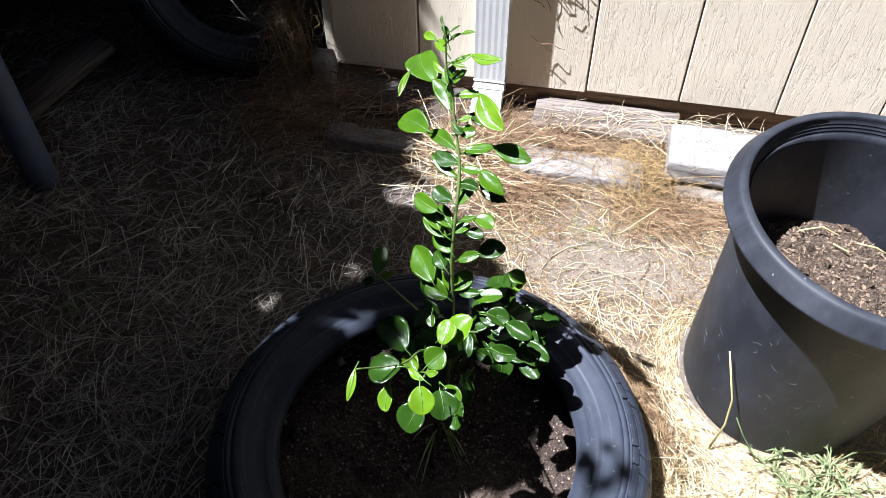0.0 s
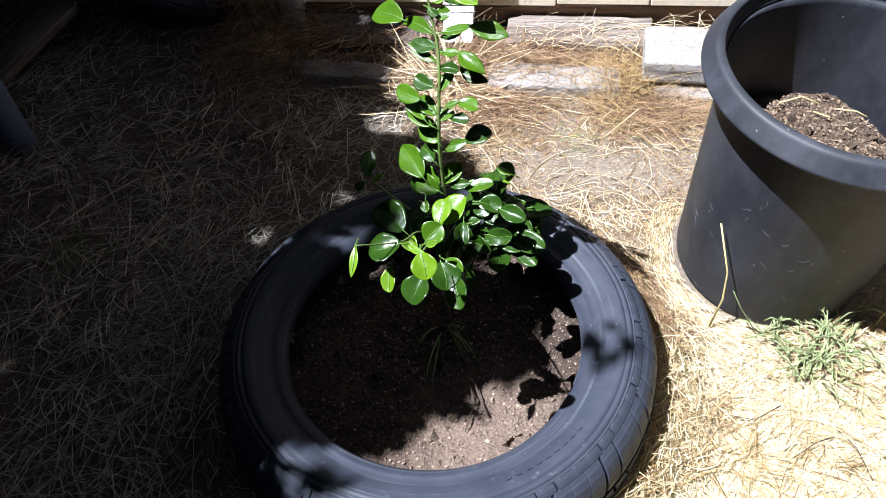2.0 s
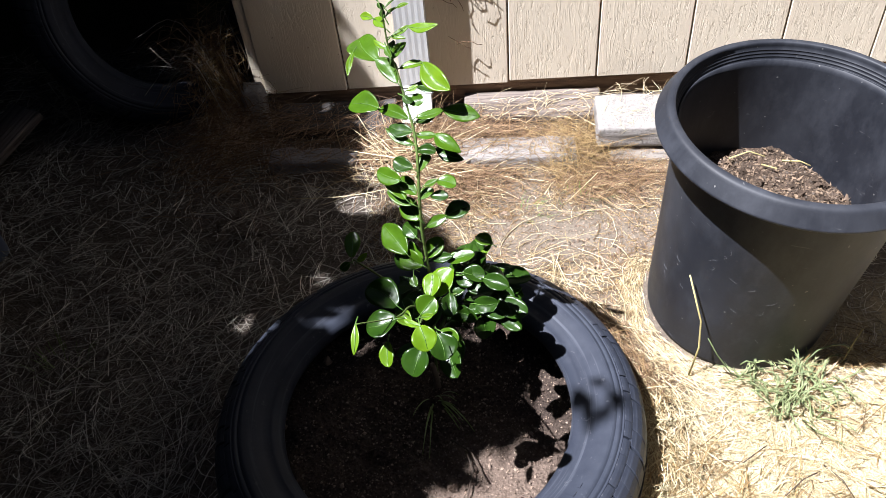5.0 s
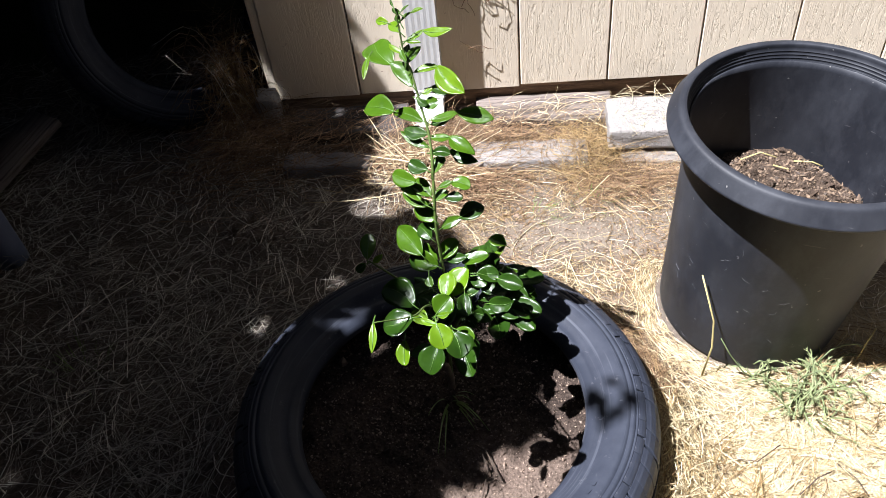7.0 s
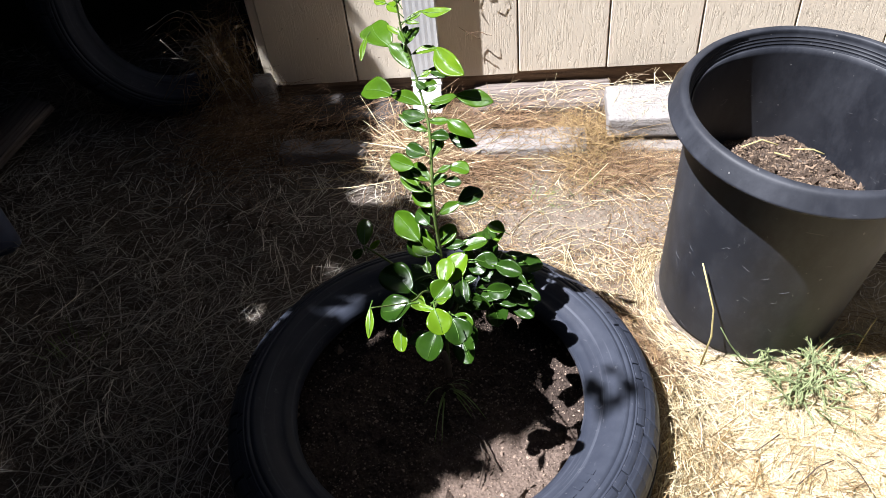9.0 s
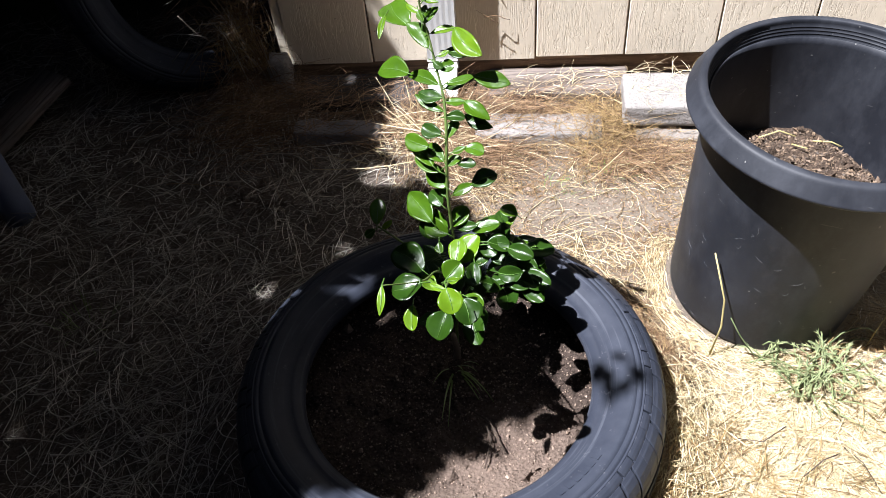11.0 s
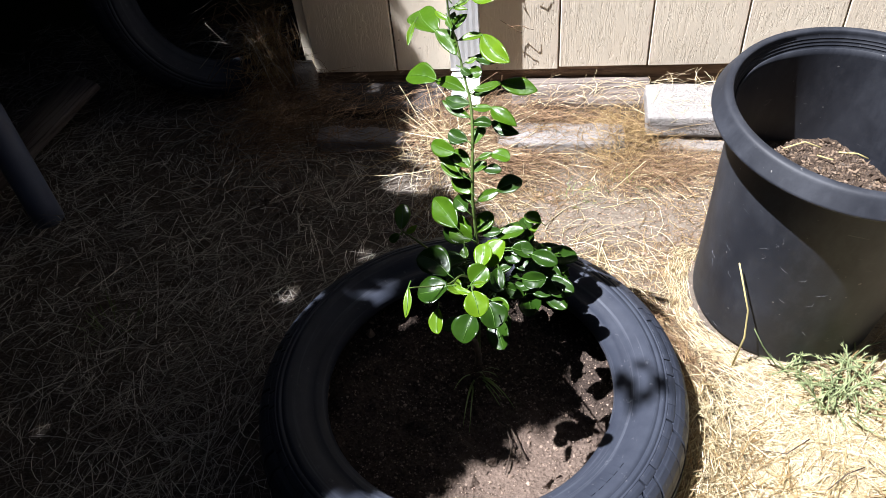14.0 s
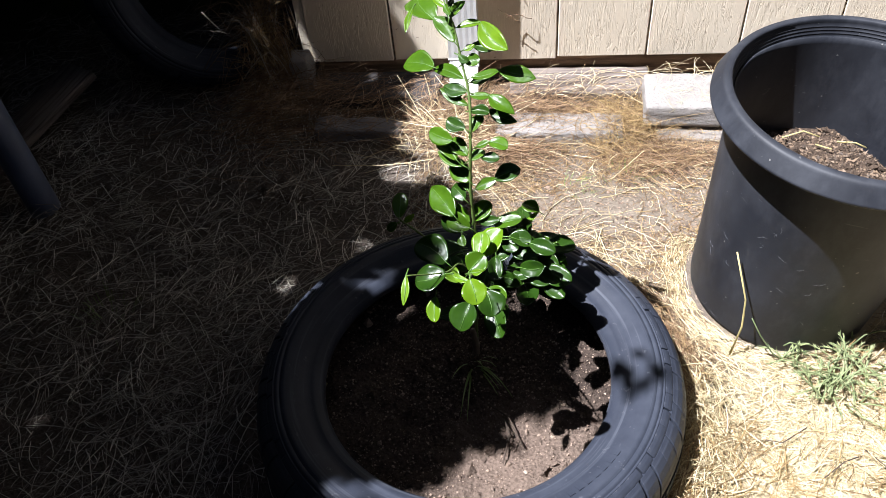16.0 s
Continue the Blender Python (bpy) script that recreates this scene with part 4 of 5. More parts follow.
# long thin stems bent over at the shed corner
for pts in (
    [(-0.675, 0.945, 0.184), (-0.638, 0.945, 0.133), (-0.586, 0.945, 0.101)],
    [(-0.775, 0.940, 0.105), (-0.718, 0.940, 0.137), (-0.676, 0.940, 0.140), (-0.629, 0.940, 0.133), (-0.558, 0.940, 0.112)],
    [(-0.715, 0.930, 0.073), (-0.608, 0.930, 0.115), (-0.526, 0.930, 0.161), (-0.487, 0.930, 0.155), (-0.478, 0.930, 0.116)],
    [(-0.785, 0.920, 0.112), (-0.741, 0.920, 0.094), (-0.698, 0.920, 0.066), (-0.677, 0.920, 0.033), (-0.657, 0.920, -0.011)],
    [(-0.801, 0.764, 0.030), (-0.742, 0.784, 0.030), (-0.664, 0.762, 0.030), (-0.573, 0.737, 0.030)],
    [(-0.733, 0.791, 0.050), (-0.703, 0.814, 0.050), (-0.659, 0.777, 0.050)],
    [(-0.736, 0.681, 0.020), (-0.674, 0.720, 0.020), (-0.605, 0.745, 0.020), (-0.541, 0.767, 0.020)],
    [(-0.669, 0.880, -0.011), (-0.589, 0.880, 0.035), (-0.529, 0.880, 0.064)],
    [(-0.493, 0.733, 0.030), (-0.501, 0.796, 0.030), (-0.496, 0.847, 0.030)],
    [(-0.584, 0.910, 0.051), (-0.565, 0.910, 0.083), (-0.537, 0.910, 0.103)],
    [(-0.478, 0.900, 0.141), (-0.476, 0.900, 0.092), (-0.481, 0.900, 0.025)],
    [(-0.443, 0.830, 0.030), (-0.420, 0.802, 0.030), (-0.393, 0.693, 0.030)]):
    stalk("hay_stem", curve_points(pts, 4), 0.0014, STRAW, "long thin dry grass stem at the shed corner", "grass stem")


def dry_grass_clump(x, y, n, seed):
    """Dead grass rooted at the foot of the wall, its stems arching over and down."""
    g = holder("dry_grass_clump", x, y, 0.0)
    tagged(g, "clump of dead golden grass arching over at the shed corner", "grass")
    rnd = random.Random(seed)
    for _ in range(n):
        a = rnd.uniform(2.6, 5.0)
        rise, out = rnd.uniform(0.06, 0.24), rnd.uniform(0.03, 0.20)
        f = Vector((rnd.gauss(0, 0.025), rnd.gauss(0, 0.035), 0.0))
        end = f + Vector((out * math.cos(a), 0.7 * out * math.sin(a), max(0.015, rise - rnd.uniform(0.0, 0.16))))
        mid = f * 0.6 + end * 0.4 + Vector((0.012 * rnd.gauss(0, 1), 0, rise * 0.75))
        bm = bmesh.new()
        pts = curve_points([f, mid, end], 4)
        tube(bm, pts, [0.0011 - 0.0007 * i / len(pts) for i in range(len(pts))], 4)
        part("stem", bm, rnd.choice((GOLD, HAY, STRAW)), g)
    return g


dry_grass_clump(-0.490, 0.900, 60, 51)
dry_grass_clump(-0.520, 0.975, 46, 52)


def dead_leaf_clump(x, y, seed):
    """A few dark shrivelled leaves lying together."""
    g = holder("dead_leaf_clump", x, y, 0.004)
    tagged(g, "dark shrivelled dead leaves lying in the shaded straw", "leaves")
    rnd = random.Random(seed)
    for _ in range(26):
        a = rnd.uniform(0, 6.28)
        spec = ((rnd.gauss(0, 0.022), rnd.gauss(0, 0.016), rnd.uniform(0.0, 0.012)), (math.cos(a), math.sin(a), rnd.uniform(0.1, 0.8)), rnd.uniform(0.018, 0.038), rnd.uniform(0.005, 0.011), rnd.uniform(0.3, 0.9))
        blades("leaf", [spec], TWIGWOOD, g, 5)
    return g


dead_leaf_clump(-0.440, 0.525, 61)
dead_leaf_clump(-0.400, 0.482, 62)
stalk("dry_stalk", [(0.391, 0.132, -0.003), (0.398, 0.136, 0.060), (0.394, 0.142, 0.113), (0.373, 0.166, 0.185)], 0.0016, PALEWOOD, "dry yellow bent stalk leaning by the nursery pot")
for pts in ([(0.475, -0.075, 0.004), (0.503, -0.055, 0.012), (0.531, -0.040, 0.004)], [(0.538, -0.030, 0.005), (0.553, -0.058, 0.012), (0.566, -0.098, 0.004)],
            [(0.30, 0.030, 0.006), (0.335, -0.005, 0.010), (0.348, -0.020, 0.004)], [(0.47, 0.00, 0.006), (0.43, -0.03, 0.014), (0.40, -0.02, 0.005)]):
    stalk("fallen_twig", pts, 0.0009, TWIGWOOD, "thin dark twig lying in the cut straw", "twig")
stalk("straw_stem", [(0.548, 0.366, 0.228), (0.574, 0.362, 0.228), (0.590, 0.357, 0.222)], 0.0013, PALEWOOD, "pale straw stem lying on the pot soil", "straw")
stalk("straw_stem", [(0.468, 0.372, 0.232), (0.500, 0.380, 0.238), (0.522, 0.370, 0.234)], 0.0012, PALEWOOD, "pale straw stem lying on the pot soil", "straw")
stalk("straw_stem", [(0.512, 0.352, 0.233), (0.530, 0.336, 0.236)], 0.0012, PALEWOOD, "pale straw stem lying on the pot soil", "straw")
stalk("weed_stalk", [(0.556, 0.128, 0.0), (0.560, 0.130, 0.030), (0.572, 0.133, 0.050), (0.592, 0.137, 0.056), (0.612, 0.142, 0.050), (0.630, 0.146, 0.034)], 0.0014, WEED, "arching pale weed stalk beside the nursery pot", "weed stalk")
stalk("weed_stalk", [(0.622, 0.143, 0.0), (0.626, 0.145, 0.040), (0.634, 0.148, 0.078)], 0.0012, PALEWOOD, "upright dry weed stalk beside the nursery pot", "weed stalk")
stalk("weed_stalk", [(0.488, 0.124, 0.0), (0.486, 0.120, 0.026), (0.476, 0.117, 0.044), (0.464, 0.116, 0.050), (0.457, 0.116, 0.042)], 0.0015, WEED, "curled pale weed tip beside the nursery pot", "weed stalk")
stalk("weed_stalk", [(0.470, 0.118, 0.0), (0.448, 0.122, 0.016), (0.426, 0.132, 0.046), (0.410, 0.140, 0.075)], 0.0012, WEED, "thin weed stem leaning against the nursery pot", "weed stalk")
stalk("weed_stalk", [(0.520, 0.105, 0.0), (0.527, 0.100, 0.030), (0.545, 0.098, 0.046), (0.560, 0.098, 0.040)], 0.0013, WEED, "short hooked weed stalk beside the nursery pot", "weed stalk")
stalk("soil_twig", [(0.030, -0.025, 0.075), (0.058, -0.048, 0.079), (0.078, -0.090, 0.076)], 0.0013, TWIGWOOD, "thin dark twig lying on the soil", "twig")
stalk("soil_twig", [(0.052, -0.050, 0.078), (0.060, -0.075, 0.081), (0.052, -0.115, 0.076)], 0.0013, TWIGWOOD, "thin dark twig lying on the soil", "twig")
stalk("soil_twig", [(0.030, 0.040, 0.072), (0.055, 0.055, 0.085), (0.085, 0.062, 0.078)], 0.0012, TWIGWOOD, "thin dark twig lying on the soil", "twig")


def dry_vine():
    """Thin dead stems caught on the wall beside the downspout."""
    v = holder("dry_vine", 0.02, WALL_Y - 0.004, 0.10)
    tagged(v, "thin dead vine stems clinging to the siding by the downspout", "vine")
    rnd = random.Random(41)
    for k in range(16):
        x, z = rnd.uniform(-0.02, 0.05), rnd.uniform(0.0, 0.28)
        pts, a = [], rnd.uniform(-0.9, 0.9) + math.pi / 2
        for i in range(6):
            pts.append((x, -0.002 - 0.010 * rnd.random(), z))
            a += rnd.gauss(0, 0.45)
            x += 0.012 * math.cos(a)
            z += 0.012 * math.sin(a)
        bm = bmesh.new()
        tube(bm, pts, [0.0007] * 5 + [0.0004], 4)
        part("stem", bm, HAY, v)
    return v


dry_vine()


# ---- straw: thin bent stems scattered over the dirt ----
def clear(x, y):
    if math.hypot(x, y) < 0.285 or math.hypot(x - POT[0], y - POT[1]) < 0.145:
        return False
    return y < 0.925 or x < CORNER - 0.03


def straw(name, n, rnd, place, length, width, lift, mat, label, bend=0.8):
    verts, faces = [], []
    seg, made = 4, 0
    while made < n:
        x, y, base, main, spread = place(rnd)
        if not clear(x, y):
            continue
        a = main + rnd.gauss(0, spread)
        ln = length * min(2.1, rnd.lognormvariate(0, 0.45))
        w = width * rnd.uniform(0.6, 1.5)
        curl = rnd.gauss(0, bend)
        z0 = base + rnd.random() ** 2 * lift
        pitch = rnd.gauss(0, 0.10) + (0.25 * rnd.random() ** 4)
        px, py = x, y
        k0, ok, row = len(verts), True, []
        for i in range(seg + 1):
            u = i / seg
            aa = a + curl * (u - 0.5) * 2
            if i:
                px += ln / seg * math.cos(aa)
                py += ln / seg * math.sin(aa)
            if not clear(px, py):
                ok = False
                break
            z = max(z0 + pitch * ln * (u - 0.5) * 2 - 0.012 * (u - 0.5) ** 2, base * 0.3 + 0.0008) + ground_height(px, py)
            t = w * (1 - 0.5 * u)
            sx, sy = -math.sin(aa) * t / 2, math.cos(aa) * t / 2
            row.append(((px - sx, py - sy, z), (px, py, z + 0.55 * t), (px + sx, py + sy, z)))
        if not ok:
            continue
        for r in row:
            verts.extend(r)
        for i in range(seg):
            b = k0 + 3 * i
            faces += [(b, b + 1, b + 4, b + 3), (b + 1, b + 2, b + 5, b + 4)]
        made += 1
    ob = raw(name, verts, faces, mat)
    return tagged(ob, label, "straw", kind="stuff")


def cover(x0, x1, y0, y1, base=0.0, patch=0.0, seed=0.0):
    def place(rnd):
        while True:
            x, y = rnd.uniform(x0, x1), rnd.uniform(y0, y1)
            k = noise.noise(Vector((x * 5 + seed, y * 5, seed))) + 0.5 * noise.noise(Vector((x * 17 + seed, y * 17, seed)))
            if rnd.random() < (1 - patch) + patch * min(1.0, max(0.0, 0.45 + 1.3 * k)):
                # bare dirt between the tyre and the wall
                bare = math.exp(-(((x - 0.25) / 0.16) ** 2 + ((y - 0.47) / 0.11) ** 2))
                if rnd.random() > 0.97 * bare:
                    return x, y, base, 6.0 * noise.noise(Vector((x * 2.2, y * 2.2, 5 + seed))), 1.3
    return place


def heap(cx, cy, sx, sy, high, main, spread):
    def place(rnd):
        x, y = rnd.gauss(cx, sx), rnd.gauss(cy, sy)
        k = math.exp(-0.5 * (((x - cx) / sx) ** 2 + ((y - cy) / sy) ** 2))
        return x, y, high * k * rnd.random(), main, spread
    return place


def on_top(x0, x1, y0, y1, z, main):
    def place(rnd):
        return rnd.uniform(x0, x1), rnd.uniform(y0, y1), z, main, 0.9
    return place


def beside_tyre(a0, a1, r0, r1):
    def place(rnd):
        a, r = radians(rnd.uniform(a0, a1)), r0 + (r1 - r0) * rnd.random() ** 1.6
        return r * math.cos(a), r * math.sin(a), 0.012 * (1 - (r - r0) / (r1 - r0)), a + 1.57, 0.75
    return place


def beside_pot(r0, r1):
    def place(rnd):
        a, r = rnd.uniform(2.4, 5.2), rnd.uniform(r0, r1)
        return POT[0] + r * math.cos(a), POT[1] + r * math.sin(a), 0.0, a + 1.57, 0.35
    return place


R = random.Random(5)
straw("straw_wisps", 900, R, beside_pot(0.147, 0.185), 0.022, 0.0010, 0.008, PALE, "short pale straw round the foot of the nursery pot", 0.3)
straw("straw_wisps", 90, R, on_top(0.33, 0.50, 0.72, 0.85, 0.069, 0.2), 0.05, 0.0010, 0.006, PALE, "loose straw on the concrete block")
straw("straw_wisps", 90, R, on_top(0.04, 0.34, 0.80, 0.91, 0.030, 0.1), 0.05, 0.0012, 0.010, PALE, "loose straw on the old timber")
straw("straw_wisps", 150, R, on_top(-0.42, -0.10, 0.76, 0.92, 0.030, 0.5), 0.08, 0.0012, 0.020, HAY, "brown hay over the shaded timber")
straw("straw_wisps", 70, R, on_top(0.0, 0.28, 0.67, 0.76, 0.028, 0.1), 0.06, 0.0012, 0.010, GOLD, "loose straw on the edging stone")
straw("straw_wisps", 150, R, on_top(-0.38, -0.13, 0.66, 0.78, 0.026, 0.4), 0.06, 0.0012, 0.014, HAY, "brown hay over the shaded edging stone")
straw("straw_strands", 3300, R, cover(-1.2, -0.05, -0.7, 1.1, 0.003, 0.85, 3.0), 0.060, 0.0014, 0.028, STRAW, "loose long straw strands in the shade", 0.18)
straw("straw_strands", 3600, R, cover(0.20, 1.0, -0.60, 0.20, 0.002, 0.6, 5.0), 0.034, 0.0011, 0.016, PALE, "loose pale straw strands in the sun", 0.2)
straw("straw_strands", 1900, R, cover(0.20, 0.9, -0.60, 0.20, 0.004, 1.0, 15.0), 0.040, 0.0012, 0.020, GOLD, "few darker straw strands in the sun", 0.3)
straw("straw_strands", 160, R, cover(-0.12, 0.55, 0.12, 0.80, 0.003, 0.95, 6.0), 0.050, 0.0012, 0.018, PALE, "loose pale straw strands on the dirt", 0.25)
straw("straw_strands", 300, R, cover(-0.12, 0.55, 0.12, 0.80, 0.003, 1.0, 16.0), 0.036, 0.0011, 0.016, GOLD, "loose golden straw strands on the dirt", 0.25)
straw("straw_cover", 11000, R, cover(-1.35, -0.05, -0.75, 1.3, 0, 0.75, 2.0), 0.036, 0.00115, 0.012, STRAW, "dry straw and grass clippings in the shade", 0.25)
straw("straw_cover", 7500, R, cover(-1.35, -0.05, -0.75, 1.3, 0, 0.95, 12.0), 0.034, 0.0011, 0.014, SHADE_GRASS, "brown dead grass in the shade", 0.35)
straw("straw_cover", 2600, R, cover(-0.15, 0.62, 0.10, 0.92, 0, 0.95, 4.0), 0.018, 0.0009, 0.006, PALE, "dry straw scattered on sandy dirt")
straw("straw_cover", 9000, R, cover(-0.15, 0.62, 0.10, 0.92, 0, 1.0, 14.0), 0.015, 0.0009, 0.006, HAY, "brown chaff scattered on sandy dirt", 0.6)
straw("straw_cover", 4500, R, cover(-0.10, 0.62, 0.20, 0.72, 0, 0.8, 24.0), 0.013, 0.0009, 0.006, GOLD, "short golden chaff scattered on sandy dirt", 0.5)
straw("straw_cover", 21000, R, cover(0.20, 1.0, -0.60, 0.20, 0, 0.5, 7.0), 0.022, 0.0009, 0.006, PALE, "thick mat of pale cut straw")
straw("straw_cover", 4500, R, cover(-0.6, 0.4, -0.75, -0.2, 0, 0.5, 8.0), 0.04, 0.0011, 0.010, STRAW, "dry straw round the tyre")
straw("straw_cover", 4000, R, cover(0.6, 1.4, 0.1, 0.92, 0, 0.5, 9.0), 0.05, 0.0012, 0.012, STRAW, "dry straw behind the nursery pot")
straw("hay_heap", 1300, R, heap(-0.06, 0.72, 0.06, 0.06, 0.030, 0.4, 1.25), 0.085, 0.0012, 0.03, HAY, "tangled brown hay by the downspout")
straw("hay_heap", 320, R, heap(-0.09, 0.68, 0.05, 0.04, 0.035, 0.5, 1.25), 0.11, 0.0016, 0.03, PALE, "long bright straw by the downspout", 0.15)
straw("hay_heap", 900, R, heap(0.08, 0.78, 0.08, 0.045, 0.035, 0.1, 1.25), 0.055, 0.0011, 0.03, HAY, "tangled brown hay along the wall")
straw("hay_heap", 1000, R, heap(0.27, 0.70, 0.05, 0.06, 0.035, 1.0, 1.25), 0.060, 0.0011, 0.03, GOLD, "loose straw against the concrete block")
straw("hay_heap", 700, R, heap(0.33, 0.62, 0.06, 0.025, 0.020, 0.2, 1.25), 0.05, 0.0011, 0.02, HAY, "brown hay at the foot of the concrete block")
straw("hay_heap", 800, R, heap(0.02, 0.62, 0.05, 0.05, 0.026, 0.3, 1.2), 0.045, 0.0011, 0.02, HAY, "brown hay clump by the edging stone")
straw("hay_heap", 60, R, heap(0.10, 0.59, 0.12, 0.05, 0.012, 0.1, 1.25), 0.08, 0.0012, 0.02, PALE, "loose straw over the edging stones")
straw("hay_heap", 60, R, heap(0.20, 0.36, 0.07, 0.03, 0.012, -0.9, 1.25), 0.10, 0.0012, 0.02, PALE, "long dry straw behind the tyre")
straw("hay_heap", 1500, R, beside_tyre(10, 80, 0.288, 0.36), 0.030, 0.0011, 0.016, HAY, "brown straw pushed against the tyre")
straw("hay_heap", 260, R, beside_tyre(-60, 20, 0.290, 0.35), 0.05, 0.0012, 0.016, GOLD, "golden straw pushed against the tyre")
straw("hay_heap", 900, R, beside_tyre(-70, 15, 0.287, 0.36), 0.035, 0.0011, 0.020, PALE, "pale straw pushed against the tyre")
straw("hay_heap", 1100, R, heap(-0.47, 0.80, 0.08, 0.09, 0.05, 0.7, 1.25), 0.10, 0.0012, 0.06, HAY, "brown hay heaped at the shed corner")
straw("hay_heap", 900, R, heap(-0.540, 0.97, 0.028, 0.07, 0.20, 0.9, 1.25), 0.075, 0.0012, 0.12, GOLD, "tall brown hay piled between the tyre and the shed")
straw("hay_heap", 500, R, heap(-0.45, 0.08, 0.15, 0.18, 0.01, 0.3, 1.25), 0.09, 0.0013, 0.02, STRAW, "loose straw beside the tyre")

# ---- dark corner beyond the shed: standing tyre, board, post ----
old = tyre("old_tyre", 9.0, True)
tagged(old, "old black tyre standing on edge in deep shade", "tyre")
facing = Vector((0.62, -0.73, 0.28)).normalized()
old.matrix_basis = Matrix.Translation((-0.668, 1.045, 0.262)) @ facing.to_track_quat("Z", "Y").to_matrix().to_4x4() @ pose(0, 0, -0.07)

bm = bmesh.new()
box(bm, -0.16, 0.16, -0.050, 0.050, -0.010, 0.010, 0.003, 1)
plank = part("loose_board", bm, TIMBER)
plank.matrix_basis = pose(-1.030, 0.705, 0.058, 0, -16, 62)
tagged(plank, "grey weathered board lying in the shade", "board")
bm = bmesh.new()
tube(bm, curve_points([(0, 0, 0), (-0.03, 0.03, 0.30), (-0.06, 0.06, 0.62)], 6), [0.030] * 13, 20)
post = part("metal_post", bm, PIPE)
post.location = (-0.905, 0.462, -0.01)
tagged(post, "blue-grey round post leaning in the shade", "post")


def fence(name, x0, y0, x1, y1, label, n):
    f = holder(name, x0, y0, 0)
    tagged(f, label, "fence", kind="structure")
    d = Vector((x1 - x0, y1 - y0, 0))
    step = d.length / n
    ang = math.degrees(math.atan2(d.y, d.x))
    bm = bmesh.new()
    box(bm, 0.004, step - 0.004, -0.01, 0.01, 0.0, 1.85, 0.003, 1)
    me = mesh_of("fence_board", bm, DARKWOOD, False)
    for i in range(n):
        o = new("fence_board", me)
        o.parent = f
        o.matrix_basis = pose(d.x * i / n, d.y * i / n, 0, 0, 0, ang)


# invented dark boards that stand in for the blackness of the deep shade
fence("added_fence_west", -1.9, -1.8, -1.9, 2.2, "added dark board fence standing in for the black background", 28)
fence("added_fence_back", -1.9, 2.2, -0.45, 2.2, "added dark board fence standing in for the black background", 10)


def closing_walls():
    """Unseen walls and roofs added to close the yard and cut stray light."""
    for name, b, label in (("added_wall_south", (-4.2, 2.1, -1.9, -1.75, -0.05, 2.5), "unseen plain wall added behind the camera to cut stray light"),
                           ("added_wall_east", (1.95, 2.1, -1.75, 0.92, -0.05, 2.3), "unseen plain wall added to close the yard and cut stray light"),
                           ("added_roof_corner", (-1.95, CORNER - 0.16, 0.80, 2.3, 1.10, 1.16), "unseen low roof added to darken the corner"),
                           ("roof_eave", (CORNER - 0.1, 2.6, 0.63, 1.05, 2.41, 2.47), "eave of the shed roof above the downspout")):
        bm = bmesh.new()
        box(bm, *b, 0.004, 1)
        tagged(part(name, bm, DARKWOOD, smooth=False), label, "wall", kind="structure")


closing_walls()


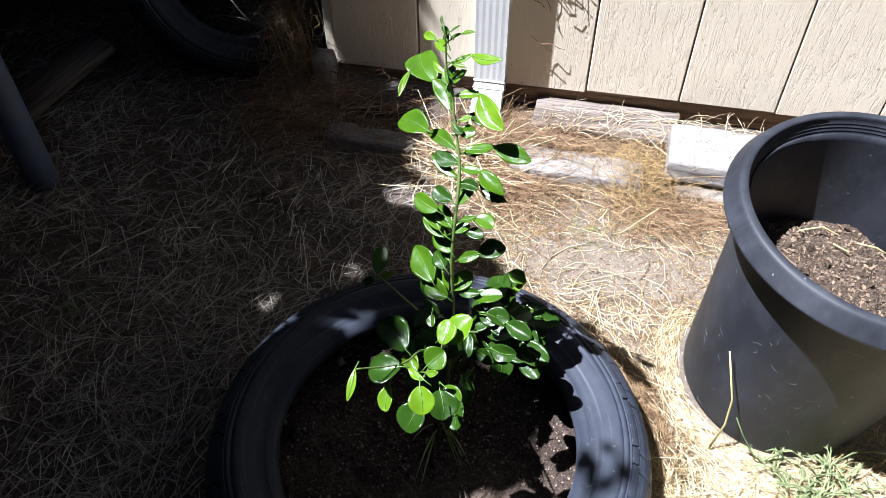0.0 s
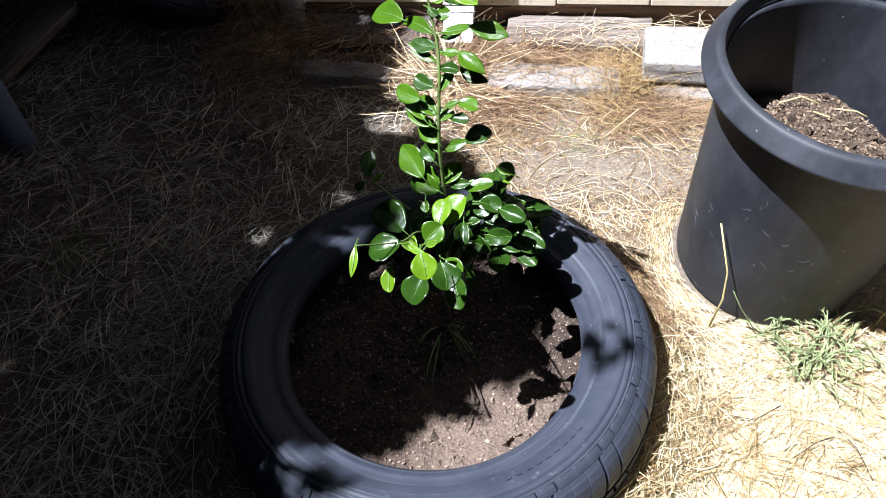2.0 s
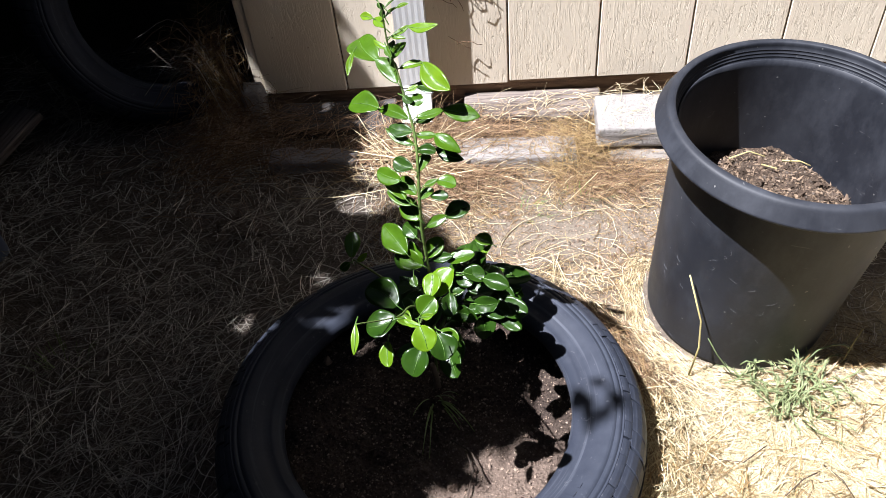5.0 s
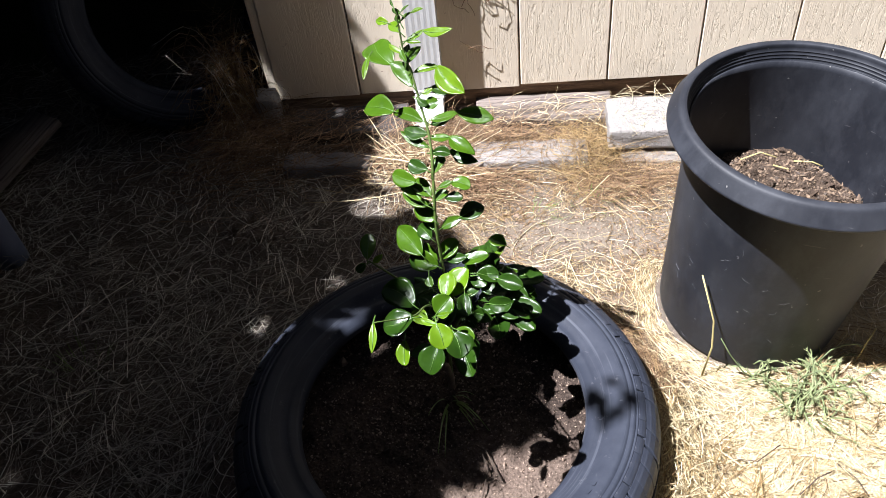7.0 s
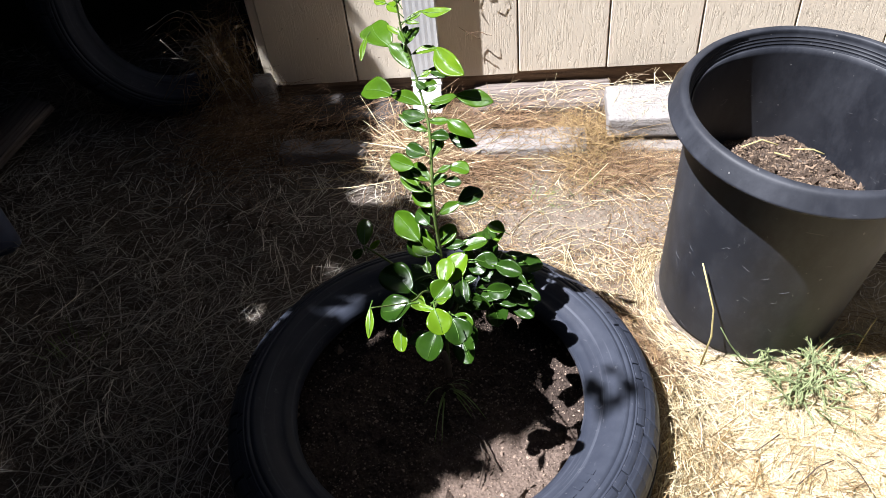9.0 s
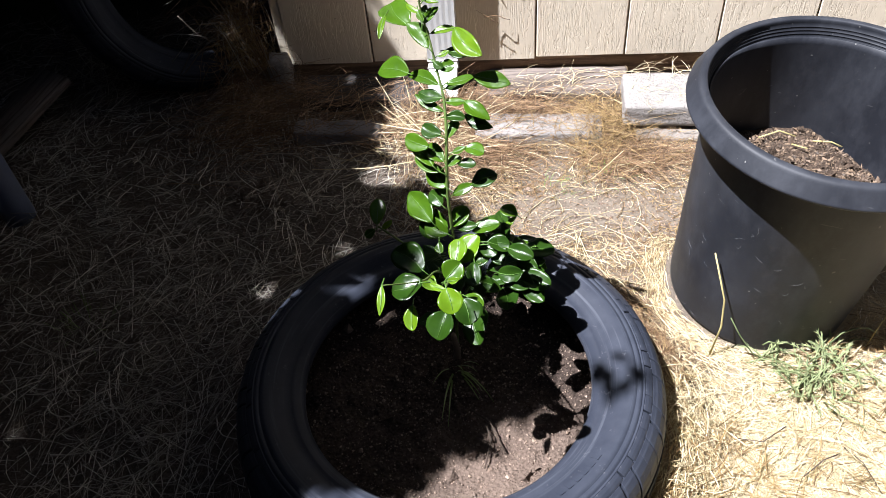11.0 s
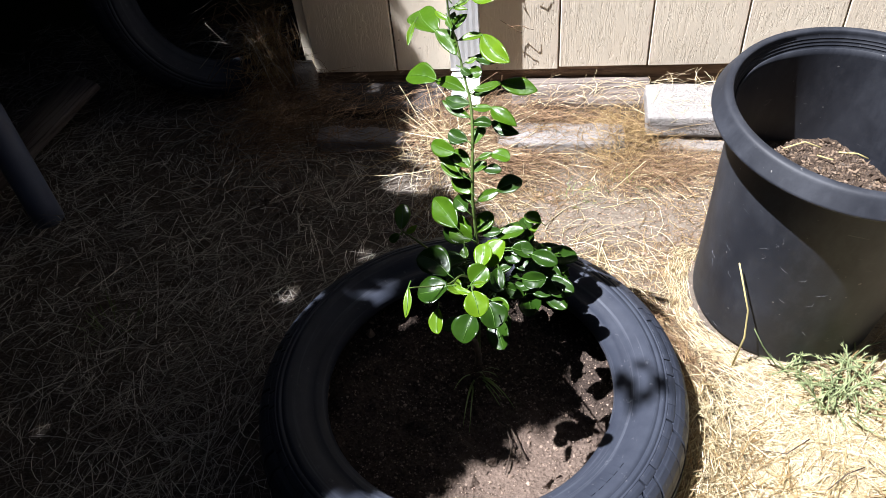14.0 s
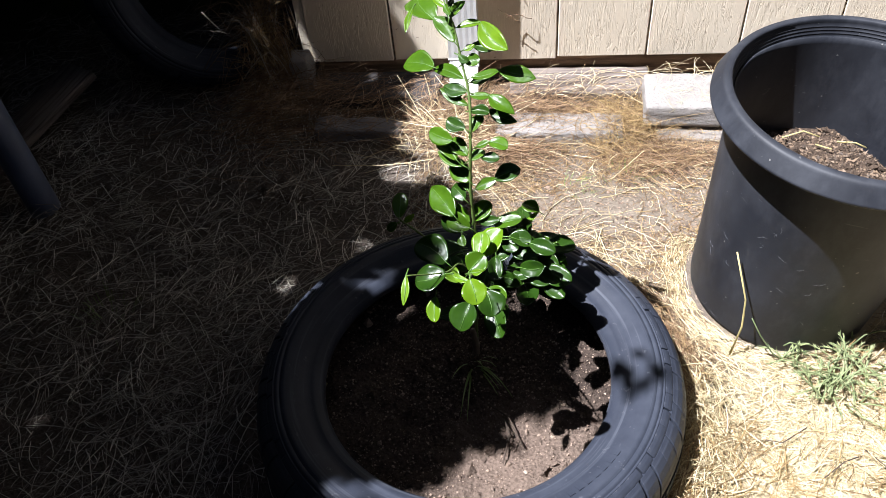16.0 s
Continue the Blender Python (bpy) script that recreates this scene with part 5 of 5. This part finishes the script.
# ---- unseen shade tree, added behind and left of the camera ----
def shade_tree():
    t = holder("shade_tree", -2.9, -0.9, 0)
    tagged(t, "unseen leafy broad tree added to shade part of the yard", "tree")
    o = Vector((-2.9, -0.9, 0))
    bm = bmesh.new()
    tube(bm, curve_points([(0, 0, -0.05), (0.05, 0.05, 0.9), (0.0, 0.15, 1.8), (0.15, 0.2, 2.6)], 6), [0.16 - 0.005 * i for i in range(19)], 14)
    part("trunk", bm, WOODY, t)
    rnd = random.Random(8)
    for k in range(9):
        a = rnd.uniform(-0.4, 2.2)
        end = Vector((1.15 * math.cos(a), 1.15 * math.sin(a), 3.2 + rnd.uniform(-0.5, 0.8)))
        bm = bmesh.new()
        tube(bm, curve_points([(0.05, 0.15, 1.7 + 0.08 * k), end * 0.5 + Vector((0, 0, 0.9)), end], 5), [0.05 - 0.004 * i for i in range(11)], 8)
        part("limb", bm, WOODY, t)
    kx, ky = -TO_SUN.x / TO_SUN.z, -TO_SUN.y / TO_SUN.z

    def edge(gy):
        reach = np.interp(gy, EDGE_Y, EDGE_X)
        return reach - 0.012 + 0.02 * noise.noise(Vector((gy * 9.0, 8.3, 0))) + 0.012 * noise.noise(Vector((gy * 31.0, 2.3, 0)))

    verts, faces = [], []

    def blade(gx, gy, z, s, tilt):
        p = Vector((gx - kx * z, gy - ky * z, z)) - o
        nrm = Vector((rnd.gauss(0, tilt), rnd.gauss(0, tilt), 1)).normalized()
        u = Matrix.Rotation(rnd.uniform(0, 6.28), 3, nrm) @ nrm.orthogonal().normalized()
        v = nrm.cross(u)
        k0 = len(verts)
        verts.extend([tuple(p - u * s), tuple(p + v * s * 0.45), tuple(p + u * s), tuple(p - v * s * 0.45)])
        faces.append((k0, k0 + 1, k0 + 2, k0 + 3))

    # the wide crown, then the small leaves of its drooping outer twigs
    for want, x0, y0, y1, s0, s1, z0, z1, fall in ((36000, -3.0, -1.6, 2.6, 0.045, 0.085, 1.9, 3.8, 5.0), (16000, -0.62, -0.75, 1.35, 0.018, 0.034, 1.25, 2.0, 16.0)):
        count = 0
        while count < want:
            gx, gy, s = rnd.uniform(x0, 0.25), rnd.uniform(y0, y1), rnd.uniform(s0, s1)
            depth = edge(gy) - gx
            if any((gx - a) ** 2 + (gy - c) ** 2 < (r + 0.5 * s) ** 2 for a, c, r in GAPS):
                continue
            if depth < 0 or rnd.random() > min(1.0, 0.15 + depth * fall):
                continue
            blade(gx, gy, rnd.uniform(z0, z1), s, 0.6)
            count += 1
    # extra leaves that plug a stray leak of sun
    for k in range(60):
        blade(-0.70 + rnd.gauss(0, 0.05), 0.165 + rnd.gauss(0, 0.05), rnd.uniform(1.6, 2.2), 0.05, 0.5)
    # loose sprigs added beyond the crown to cast separate blotches of shade
    for gx, gy, spread, n in ((0.292, 0.012, 0.024, 18), (-0.035, -0.200, 0.016, 16), (-0.088, -0.180, 0.010, 9), (0.045, -0.238, 0.012, 8)):
        for k in range(n):
            blade(gx + rnd.gauss(0, spread), gy + rnd.gauss(0, 0.6 * spread), rnd.uniform(1.9, 2.1), 0.02, 0.4)
    crown = raw("crown", verts, faces, CROWN, t)
    crown["label"] = "dense crown of small dark green leaves"
    return t


# how far the crown's shade reaches over the ground, from the near side of the yard to the shed wall
EDGE_Y = (-0.80, -0.30, -0.24, -0.21, -0.185, -0.165, -0.13, -0.10, -0.065, -0.038, -0.015, 0.005, 0.05, 0.10, 0.15, 0.20, 0.30, 0.40, 0.43, 0.47, 0.50, 0.53, 0.58, 0.66, 0.77, 0.86, 0.95, 1.30)
EDGE_X = (0.0, -0.01, -0.01, -0.04, -0.075, -0.06, 0.02, 0.045, 0.065, 0.095, 0.145, 0.19, 0.19, 0.18, 0.13, 0.10, 0.08, 0.07, 0.045, 0.014, -0.01, -0.055, -0.10, -0.14, -0.165, -0.18, -0.145, 0.24)
# holes in the crown, placed to let spots of sun through
GAPS = ((-0.585, 0.972, 0.006), (-0.545, 0.990, 0.006), (-0.490, 0.965, 0.008), (-0.630, 0.960, 0.004), (0.125, 0.168, 0.020), (0.150, 0.150, 0.010), (0.205, 0.095, 0.012), (0.180, 0.040, 0.004), (-0.085, 0.168, 0.009), (-0.128, 0.168, 0.003), (-0.045, 0.228, 0.003), (-0.192, 0.152, 0.015), (-0.222, 0.110, 0.018), (-0.334, 0.252, 0.010), (-0.216, 0.357, 0.013),
        (-0.193, 0.580, 0.024), (-0.140, 0.571, 0.030), (-0.145, 0.690, 0.046), (-0.084, -0.178, 0.013), (-0.030, -0.160, 0.012), (-0.060, -0.218, 0.014),
        (-0.245, 0.975, 0.004), (-0.385, 0.962, 0.004), (-0.400, 0.945, 0.003), (-0.275, 0.915, 0.010))
shade_tree()
